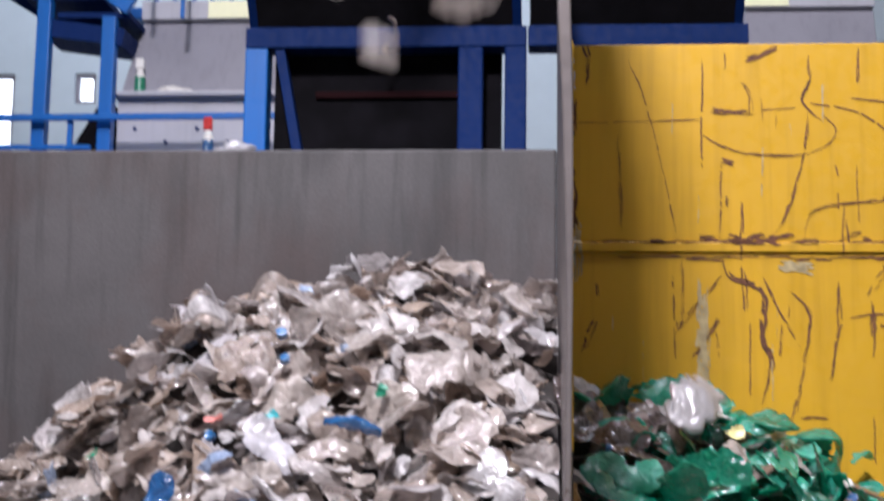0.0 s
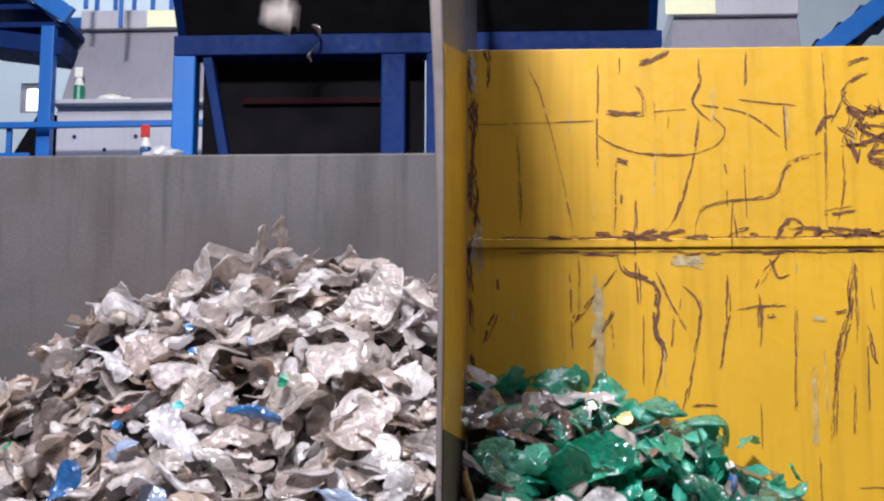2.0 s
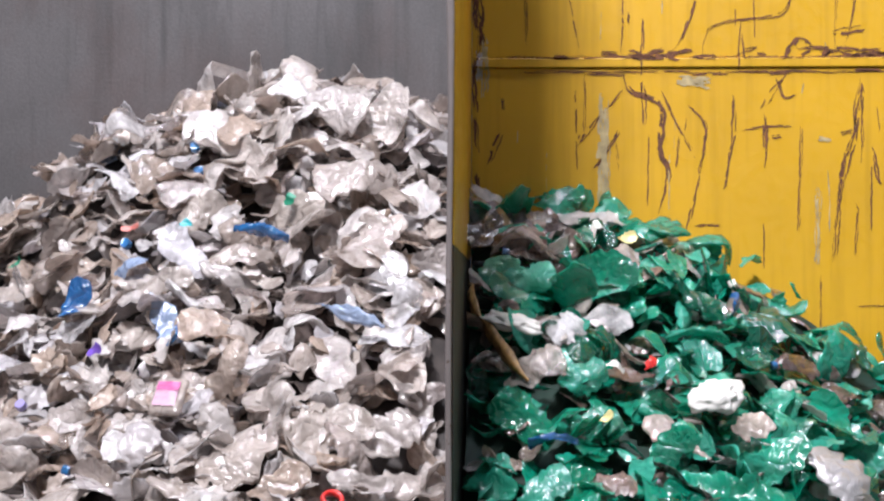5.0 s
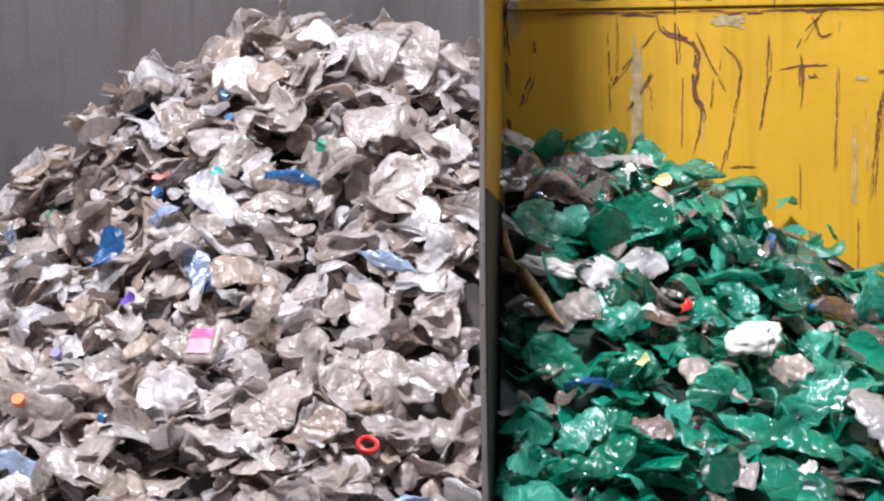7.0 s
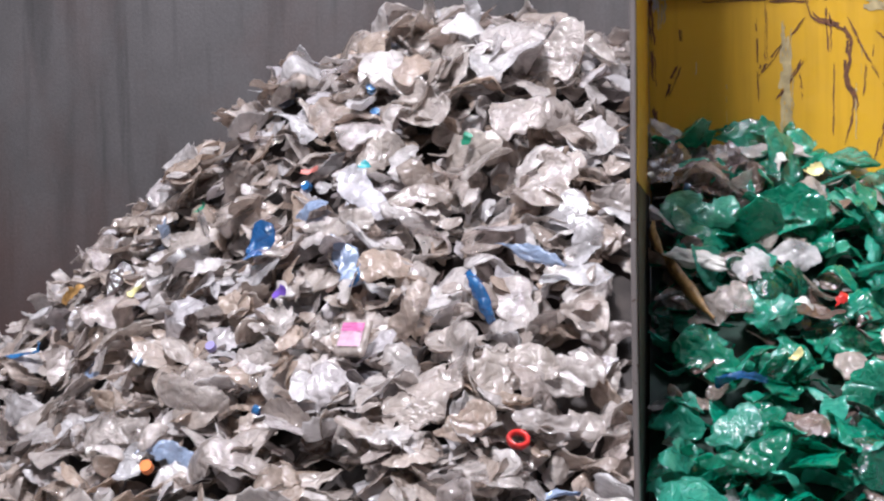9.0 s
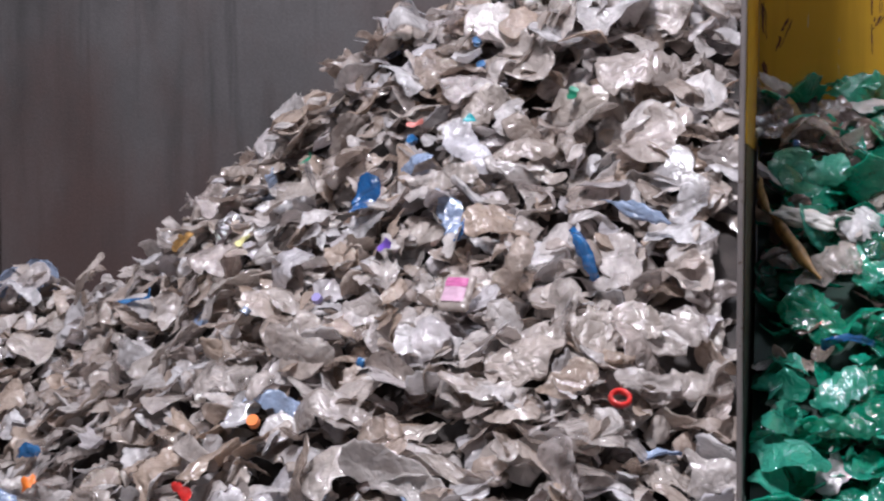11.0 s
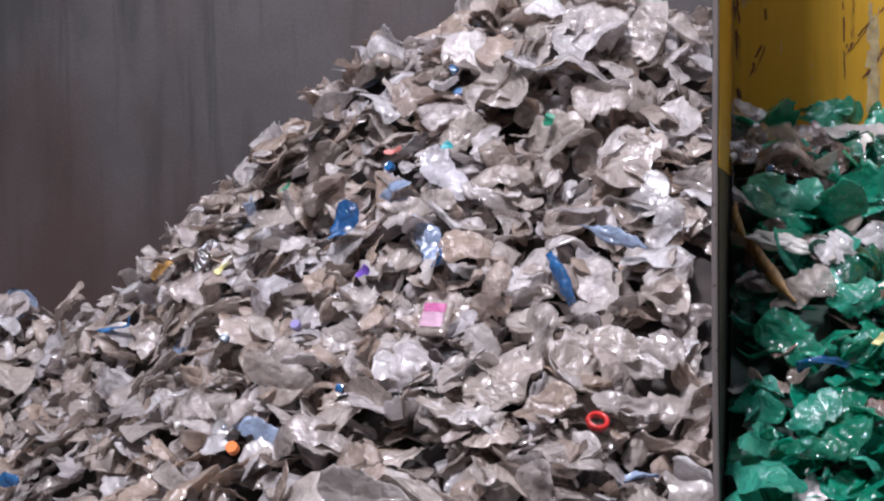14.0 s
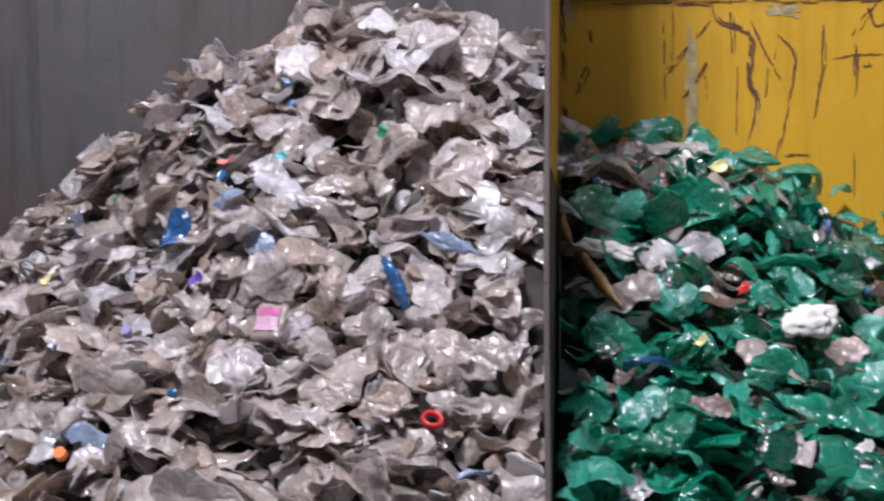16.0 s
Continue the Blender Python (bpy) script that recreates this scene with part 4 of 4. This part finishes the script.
shown_green(0.28, 5.81, 0.27, 0.16, 10)
shown_green(0.46, 5.79, 0.20, 0.14, 60)
shown_green(-0.01, 5.68, 0.27, 0.16, 5, M_BROWN)
for x, y, length, angle in ((0.02, 5.62, 0.22, 10), (0.1, 5.56, 0.2, -20), (0.17, 5.66, 0.18, 30), (0.06, 5.44, 0.26, -5), (0.2, 5.5, 0.17, 60), (-0.02, 5.5, 0.2, 40), (0.14, 5.36, 0.22, 0)):
    shown_green(x, y, length, 0.13, angle, M_BROWN)
shown_green(0.83, 5.76, 0.16, 0.16, 80)
shown_green(0.66, 5.77, 0.16, 0.09, 20, M_CLEAR)
shown_green(0.74, 5.41, 0.28, 0.09, -50)
shown_green(1.01, 5.68, 0.29, 0.11, -15)
shown_green(0.54, 4.60, 0.16, 0.11, 40)
shown_green(0.29, 4.82, 0.17, 0.13, 20)
shown_green(0.47, 5.42, 0.19, 0.11, 70, M_CLEAR)
shown_green(1.16, 5.17, 0.17, 0.21, 70)


# ---------- single coloured pieces ----------
def scrap(name, mat, label, category, fn, x, y, length, width, angle, lift=0.09, res=(20, 14), rough=1.3):
    """A crumpled scrap of coloured plastic lying on a heap."""
    vs, q = crushed(HRNG, *res, rough)
    y -= 0.04
    w = vs[:, 1].max() - vs[:, 1].min()
    vs = vs * np.array([length, width / w, length])
    me = bpy.data.meshes.new(name)
    me.from_pydata(vs.tolist(), [], q.tolist())
    me.materials.append(mat)
    me.polygons.foreach_set("use_smooth", [True] * len(me.polygons))
    ob = new(name, me)
    ob.matrix_world = facing(fn, x, y, angle, lift, HRNG, 0.12)
    return tagged(ob, label, category)


def screw_cap(mat, label, fn, x, y, r=0.018, lift=0.1):
    bm = tube(r, 0, r * 1.1, r * 0.94, 18)
    bmesh.ops.inset_individual(bm, faces=[f for f in bm.faces if f.normal.z < -0.9], thickness=r * 0.12, depth=-r * 0.8)
    ob = part("bottle_cap", bm, mat)
    ob.matrix_world = facing(fn, x, y - 0.04, 20, lift, HRNG, 0.3)
    return tagged(ob, label, "bottle cap")


C, G = heap_clear, heap_green
scrap("blue_bottle", M_BLUEP, "squashed blue plastic bottle on the clear heap", "bottle", C, -1.44, 5.15, 0.17, 0.105, 70, 0.13, (22, 16), 0.6)
scrap("blue_strip", M_CYAN, "pale blue twisted plastic strip on the clear heap", "plastic strip", C, -0.48, 4.86, 0.27, 0.05, -25)
scrap("blue_strip", M_BLUEP, "torn blue plastic strip on the clear heap", "plastic strip", C, -2.63, 5.71, 0.17, 0.06, 10)
scrap("ochre_strip", M_OCHRE, "ochre cardboard strip on the clear heap", "strip", C, -2.37, 5.64, 0.15, 0.045, 8)
scrap("label_scrap", M_YELC, "white and yellow torn label on the clear heap", "label", C, -1.99, 5.31, 0.07, 0.05, 30)
scrap("blue_scrap", M_BLUEP, "blue plastic scrap on the clear heap", "plastic scrap", C, -2.83, 5.12, 0.12, 0.06, 10)
scrap("blue_scrap", M_BLUEP, "blue plastic scrap on the clear heap", "plastic scrap", C, -3.75, 5.5, 0.07, 0.04, -30)
scrap("cyan_scrap", M_CYAN, "pale cyan plastic scrap on the clear heap", "plastic scrap", C, -3.04, 5.01, 0.08, 0.06, 20)
scrap("purple_scrap", plain("purple_plastic", (0.16, 0.08, 0.42), 0.4), "purple plastic scrap on the clear heap", "plastic scrap", C, -1.32, 4.91, 0.06, 0.04, 20)
scrap("red_scrap", M_RED, "torn red plastic scrap on the clear heap", "plastic scrap", C, -1.81, 4.31, 0.08, 0.05, -40)
scrap("orange_scrap", M_ORANGE, "orange and white plastic scrap on the clear heap", "plastic scrap", C, -2.75, 4.98, 0.08, 0.06, 30)
scrap("green_scrap", M_GREENC, "small green plastic scrap on the clear heap", "plastic scrap", C, -1.8, 5.54, 0.06, 0.03, 40)
scrap("green_scrap", M_GREENC, "small green plastic scrap on the clear heap", "plastic scrap", C, -0.74, 5.3, 0.05, 0.04, 60)
scrap("teal_scrap", plain("teal_plastic", (0.03, 0.3, 0.33), 0.35), "small teal plastic scrap on the clear heap", "plastic scrap", C, -1.12, 5.31, 0.06, 0.04, 30)
sliding_cap = screw_cap(M_ORANGE, "orange screw cap on the clear heap", C, -1.61, 4.33, 0.021)
screw_cap(M_BLUEP, "blue screw cap on the clear heap", C, -1.17, 5.64, 0.022)
screw_cap(M_BLUEP, "blue screw cap on the clear heap", C, -1.31, 5.3, 0.02)
screw_cap(M_BLUEP, "blue screw cap on the clear heap", C, -1.13, 5.54, 0.02)
screw_cap(M_RED, "red screw cap on the clear heap", C, -3.63, 5.74, 0.02)
scrap("forked_film", M_CLEAR, "ragged forked piece of clear film standing up from the heap", "plastic film", C, -2.86, 5.85, 0.26, 0.07, 60, 0.2)
scrap("forked_film", M_CLEAR, "ragged forked piece of clear film standing up from the heap", "plastic film", C, -2.82, 5.85, 0.2, 0.05, 115, 0.2)

screw_cap(plain("violet_plastic", (0.3, 0.26, 0.5), 0.35), "pale violet screw cap on the clear heap", C, -1.52, 4.74, 0.018)
scrap("blue_strip", M_BLUEP, "short blue plastic strip wedged in the clear heap", "plastic strip", C, -1.05, 4.89, 0.1, 0.03, 60)
scrap("label_scrap", M_WHITE, "white torn label on the clear heap", "label", C, -1.95, 5.29, 0.06, 0.04, 10, 0.11)
scrap("white_scrap", M_WHITE, "white plastic scrap at the heap's foot", "plastic scrap", C, -3.82, 5.7, 0.09, 0.07, 10)
scrap("blue_film", M_CYAN, "pale blue crushed bottle on the clear heap", "bottle", C, -1.275, 5.2, 0.14, 0.09, 5)
scrap("red_scrap", plain("faded_red_plastic", (0.6, 0.2, 0.17), 0.4), "faded red plastic scrap on the clear heap", "plastic scrap", C, -1.335, 5.38, 0.07, 0.03, 10)

# clear tray with a pink label
tray = thing("plastic_tray", "clear plastic tray with a pink paper label on the clear heap", "tray")
bm = box(-0.056, 0.056, -0.066, 0.066, -0.016, 0.016, 0.014)
bmesh.ops.subdivide_edges(bm, edges=[e for e in bm.edges if e.calc_length() > 0.05], cuts=5, use_grid_fill=True)
for v in bm.verts:
    v.co += 0.006 * Vector((noise.noise(v.co * 30), noise.noise(v.co * 30 + Vector((5, 0, 0))), noise.noise(v.co * 26 + Vector((0, 9, 0)))))
part("tray_body", bm, M_CLEAR, tray, smooth=True)
for y0, y1, mat in ((0.012, 0.044, M_PINK), (-0.042, 0.011, plain("pale_pink_paper", (0.55, 0.34, 0.44), 0.4))):
    bm = bmesh.new()
    bmesh.ops.create_grid(bm, x_segments=8, y_segments=5, size=0.5)
    for v in bm.verts:
        v.co = Vector((v.co.x * 0.078 + 0.002 * noise.noise(v.co * 5), y0 + (v.co.y + 0.5) * (y1 - y0), 0.021 + 0.003 * noise.noise(v.co * 3)))
    part("paper_label", bm, mat, tray, "creased pink paper label")
tray.matrix_world = facing(C, -0.985, 4.58, -8, 0.1, HRNG, 0.05)

# red ring
bm = bmesh.new()
R0, r0 = 0.028, 0.008
ring = [[bm.verts.new(((R0 + r0 * math.cos(b)) * math.cos(a), (R0 + r0 * math.cos(b)) * math.sin(a), 1.6 * r0 * math.sin(b))) for b in np.linspace(0, 2 * np.pi, 8, endpoint=False)] for a in np.linspace(0, 2 * np.pi, 24, endpoint=False)]
for i in range(24):
    for j in range(8):
        bm.faces.new((ring[i][j], ring[(i + 1) % 24][j], ring[(i + 1) % 24][(j + 1) % 8], ring[i][(j + 1) % 8]))
ring_ob = tagged(part("plastic_ring", bm, M_RED, smooth=True), "bright red plastic ring on the clear heap", "ring")
ring_ob.matrix_world = facing(C, -0.475, 4.215, 0, 0.075, HRNG, 0.1, 0.15)

# on the green heap
def lump(label, x, y, sx, sy, sz, angle, seed):
    bm = bmesh.new()
    bmesh.ops.create_icosphere(bm, subdivisions=4, radius=1.0)
    off = Vector((seed, seed * 1.7, seed * 0.3))
    for v in bm.verts:
        d = 1 + 0.45 * noise.noise(v.co * 1.6 + off) + 0.22 * noise.noise(v.co * 4.2 + off) + 0.08 * noise.noise(v.co * 9.0 + off)
        v.co = Vector((v.co.x * sx / 2 * d, v.co.y * sy / 2 * d, v.co.z * sz / 2 * d))
    ob = tagged(part("white_lump", bm, M_WHITE, smooth=True), label, "plastic lump")
    ob.matrix_world = facing(G, x, y - 0.06, angle, 0.095, HRNG, 0.1)


lump("crumpled white plastic piece on the green heap", 0.08, 5.0, 0.19, 0.065, 0.045, -18, 1.0)
lump("crumpled creamy white foam lump on the green heap", 0.70, 4.87, 0.175, 0.115, 0.065, 20, 4.0)
scrap("white_scrap", M_WHITE, "small white plastic scrap on the green heap", "plastic scrap", G, 0.39, 4.85, 0.07, 0.035, -20)
scrap("white_scrap", M_WHITE, "small white plastic scrap on the green heap", "plastic scrap", G, 0.8, 4.46, 0.06, 0.04, 10)
scrap("red_scrap", M_RED, "red plastic scrap on the green heap", "plastic scrap", G, 0.5, 4.9, 0.06, 0.04, 60)
scrap("blue_scrap", M_BLUEP, "dark blue plastic strip on the green heap", "plastic strip", G, 0.2, 4.56, 0.16, 0.03, 5)
scrap("blue_scrap", M_BLUEP, "dark blue plastic scrap on the green heap", "plastic scrap", G, 0.85, 5.42, 0.11, 0.04, 80)
scrap("label_scrap", M_YELC, "yellow and white torn label on the green heap", "label", G, 0.49, 5.55, 0.08, 0.06, 30)
scrap("label_scrap", M_WHITE, "white torn label on the green heap", "label", G, 0.38, 5.6, 0.09, 0.06, 60)
scrap("yellow_scrap", M_YELC, "small yellow plastic scrap on the green heap", "plastic scrap", G, 0.36, 4.64, 0.05, 0.03, 30)
small = scrap("crushed_bottle", M_CLEAR, "small clear bottle with white cap standing out of the green heap", "bottle", G, 0.9, 5.5, 0.18, 0.08, -70, 0.04)
cap_on(small, M_WHITE)

# bent ochre strap beside the dividing plate
bm = bmesh.new()
rows_ = []
for k in range(25):
    f = k / 24
    x, y = -0.085 + 0.2 * f ** 1.9, 5.12 - 0.4 * f
    z = float(G(x, y)) + 0.085 + 0.02 * math.sin(3.1 * f)
    w = 0.015 * (1 + 0.5 * math.sin(11 * f) + 0.25 * math.sin(23 * f + 1))
    rows_.append([bm.verts.new((x - w * 0.5, y, z - w)), bm.verts.new((x + w * 0.5, y - 0.01, z + w)), bm.verts.new((x + w * 0.5 + 0.004, y + 0.004, z + w)), bm.verts.new((x - w * 0.5 + 0.004, y + 0.006, z - w))])
for a, b in zip(rows_, rows_[1:]):
    for j in range(4):
        bm.faces.new((a[j], b[j], b[(j + 1) % 4], a[(j + 1) % 4]))
tagged(part("ochre_strap", bm, M_OCHRE, smooth=True), "bent ochre brown strap beside the steel plate", "strap")

# rags on the bay wall and on the housing ledge
for x, y, z, sx, sy, sz, mat, label in ((-1.98, 8.2, 3.43, 0.22, 0.13, 0.07, M_CLEAR, "grey crumpled rag on top of the bay wall"), (-3.5, 12.27, 4.871, 0.3, 0.1, 0.06, M_WHITE, "white crumpled paper on the housing ledge")):
    bm = bmesh.new()
    bmesh.ops.create_icosphere(bm, subdivisions=4, radius=1.0)
    for v in bm.verts:
        d = 1 + 0.35 * noise.noise(v.co * 2.3 + Vector((x, y, z))) + 0.15 * noise.noise(v.co * 6.0)
        v.co = Vector((v.co.x * sx / 2 * d, v.co.y * sy / 2 * d, max(0.0, v.co.z * d) * sz))
    bmesh.ops.translate(bm, verts=bm.verts, vec=(x, y, z))
    tagged(part("crumpled_rag", bm, mat, smooth=True), label, "rag")


# ---------- what moves ----------
MRNG = np.random.default_rng(77)


def loose_bottle(mat=None, size=0.25, name="crushed_bottle", label="crushed clear bottle dropping from the conveyor onto the heap"):
    vs, q = crushed(MRNG, 17, 14)
    vs = vs * np.array([size, size, size * 1.3])
    me = bpy.data.meshes.new(name)
    me.from_pydata(vs.tolist(), [], q.tolist())
    me.materials.append(mat or M_CLEAR)
    me.polygons.foreach_set("use_smooth", [True] * len(me.polygons))
    return tagged(new(name, me), label, "bottle", "falling bottles")


def fall(ob, t_land, x, fn, y_land, lift=0.05, roll_down=0.25):
    """Rides the belt, drops off its end, lands on the heap and rolls a little way down."""
    y_end = y_land - roll_down
    last = lay(None, fn, x, y_end, MRNG, lift, 0.3)
    z_top, z_land = 5.62, float(fn(x, y_land)) + 0.1
    drop = math.sqrt(2 * (z_top - z_land) / 9.81)
    t0, t_end = t_land - drop, t_land + 0.35
    axis = Vector(MRNG.normal(0, 1, 3)).normalized()
    rate = MRNG.uniform(120, 420)
    rot = last.to_3x3()
    times = sorted({0.0, 16.0} | {round(t0 - k * 0.5, 2) for k in range(0, 9)} | {round(t0 + drop * k / 6, 2) for k in range(1, 7)} | {round(t_land + 0.12, 2), round(t_land + 0.24, 2), round(t_end, 2)})
    rows = []
    for t in times:
        if t < 0 or t > 16:
            continue
        if t <= t0:
            p = Vector((x, min(11.6, 7.4 + 1.0 * (t0 - t)), 5.62))
        elif t <= t_land:
            f = (t - t0) / drop
            p = Vector((x, 7.4 + (y_land - 7.4) * f, z_top - 4.905 * (t - t0) ** 2))
        else:
            f = min(1.0, (t - t_land) / 0.35)
            y = y_land + (y_end - y_land) * f
            p = Vector((x, y, float(fn(x, y)) + lift + (0.1 - lift) * (1 - f) + 0.06 * math.sin(math.pi * min(1, 2 * f))))
        if t >= t_end:
            p = last.translation
        turned = Matrix.Rotation(radians(-rate * (t_end - max(t0, min(t, t_end)))), 3, axis) @ rot
        rows.append((t, Matrix.Translation(p) @ turned.to_4x4()))
    walk(ob, rows)


def slide(ob, rows):
    """Rows of seconds, x, y, lift above the heap, and turn in the slope."""
    out = []
    for t, fn, x, y, lift, ang in rows:
        rng = np.random.default_rng(3)
        out.append((t, facing(fn, x, y, ang, lift, rng, 0.1, 0.2)))
    walk(ob, out)


def motions():
    drops = [(0.14, -0.92), (0.17, -0.5), (0.21, -1.14), (0.35, -1.45), (0.43, -0.92), (0.47, -1.09), (0.5, -1.2), (0.52, -0.98), (0.58, -1.2), (0.62, -1.03),
             (0.74, -0.9), (0.74, -1.13), (0.87, -1.17), (0.92, -0.6), (0.93, -0.82), (0.94, -1.1), (1.13, -0.9), (1.2, -0.75), (1.26, -1.05), (1.29, -0.75),
             (1.31, -1.25), (1.36, -1.1), (1.43, -1.2), (1.63, -0.95), (1.76, -1.0), (1.79, -0.8), (2.0, -0.9), (2.16, -0.95), (2.41, -0.95), (2.5, -1.2)]
    later = [(2.55, -0.7), (3.3, -0.6), (3.72, -1.0), (4.05, -1.3), (4.12, -0.75), (4.24, -0.95), (4.31, -0.9), (4.5, -1.05), (4.62, -0.6), (5.0, -0.8), (5.4, -1.1),
             (5.9, -0.7), (6.4, -1.0), (7.05, -0.9), (7.7, -0.6), (8.15, -1.0), (8.9, -0.8), (9.6, -0.6), (10.2, -1.0), (10.9, -0.7), (11.8, -1.05), (13.4, -0.6), (14.0, -0.9), (15.3, -0.8)]
    for k, (t, x) in enumerate(drops + later):
        ob = loose_bottle(size=0.2 + 0.11 * ((k * 7) % 10) / 10)
        fall(ob, t, x, heap_clear, 6.05 - 0.3 * ((k * 3) % 7) / 7, 0.06 + 0.07 * min(1.0, k / 40), 0.1 + 0.35 * ((k * 5) % 8) / 8)
    for k, (t, x, mat) in enumerate([(3.8, 0.12, M_CLEAR), (4.4, 0.35, M_GREEN), (4.5, 0.2, M_CLEAR), (9.0, 0.4, M_GREEN), (13.75, 0.1, M_CLEAR)]):
        ob = loose_bottle(mat, 0.24, "crushed_green_bottle" if mat is M_GREEN else "crushed_bottle", "crushed bottle dropping from the conveyor onto the green heap")
        fall(ob, t, x, heap_green, 5.55, 0.08, 0.2)
    # a bottle that tumbles down the whole slope
    ob = loose_bottle(size=0.27, label="crushed clear bottle tumbling down the heap")
    slide(ob, [(0.0, C, -1.3, 5.9, 0.03, 0), (11.8, C, -1.3, 5.9, 0.03, 0), (12.0, C, -1.3, 5.6, 0.16, 50), (12.2, C, -1.36, 5.2, 0.12, 120), (12.4, C, -1.3, 4.65, 0.16, 190), (12.6, C, -1.33, 4.36, 0.12, 265), (13.0, C, -1.45, 4.15, 0.12, 330), (13.4, C, -1.5, 3.95, 0.1, 370), (16.0, C, -1.5, 3.95, 0.1, 370)])
    # an orange cap that slips a hand's width
    slide(sliding_cap, [(0.0, C, -1.59, 4.55, 0.09, 20), (8.5, C, -1.59, 4.55, 0.09, 20), (8.8, C, -1.6, 4.42, 0.11, 60), (9.1, C, -1.6, 4.33, 0.09, 80), (16.0, C, -1.6, 4.33, 0.09, 80)])
    # a blue strip that slips down
    ob = scrap("blue_strip", M_BLUEP, "creased blue plastic strip slipping down the clear heap", "plastic strip", C, -0.82, 5.15, 0.2, 0.05, -5)
    slide(ob, [(0.0, C, -0.82, 5.15, 0.1, -5), (7.2, C, -0.82, 5.15, 0.1, -5), (7.4, C, -0.76, 5.1, 0.12, -25), (7.9, C, -0.645, 4.84, 0.12, -70), (8.15, C, -0.635, 4.67, 0.1, -62), (16.0, C, -0.635, 4.67, 0.1, -62)])
    # a grey sheet that slides off the green heap
    ob = scrap("grey_sheet", M_SHEETG, "dull grey stiff plastic sheet sliding on the green heap", "plastic sheet", G, 1.07, 4.73, 0.3, 0.2, -60)
    slide(ob, [(0.0, G, 0.33, 5.5, 0.2, 60), (0.15, G, 0.36, 5.4, 0.14, 20), (0.3, G, 0.46, 5.3, 0.12, -20), (0.6, G, 0.75, 5.05, 0.12, -50), (1.0, G, 1.07, 4.73, 0.1, -60), (16.0, G, 1.07, 4.73, 0.1, -60)])
    # two bottles that slip at the top edge and come to rest lower
    ob = loose_bottle(size=0.26, label="crushed clear bottle slipping down the heap's flank")
    slide(ob, [(0.0, C, -1.5, 5.85, 0.03, 10), (14.4, C, -1.5, 5.85, 0.03, 10), (14.6, C, -1.75, 5.8, 0.2, 50), (14.8, C, -2.0, 5.75, 0.16, 110), (15.0, C, -2.2, 5.65, 0.14, 170), (15.3, C, -2.35, 5.5, 0.1, 200), (16.0, C, -2.35, 5.5, 0.1, 200)])
    ob = loose_bottle(size=0.28, label="dusty crushed bottle that slides across the heap")
    slide(ob, [(0.0, C, -0.95, 5.7, 0.05, 0), (14.5, C, -0.95, 5.7, 0.05, 0), (14.7, C, -0.98, 5.3, 0.16, 40), (14.9, C, -1.0, 4.95, 0.14, 60), (15.2, C, -1.04, 4.79, 0.1, 55), (16.0, C, -1.04, 4.79, 0.1, 55)])


motions()
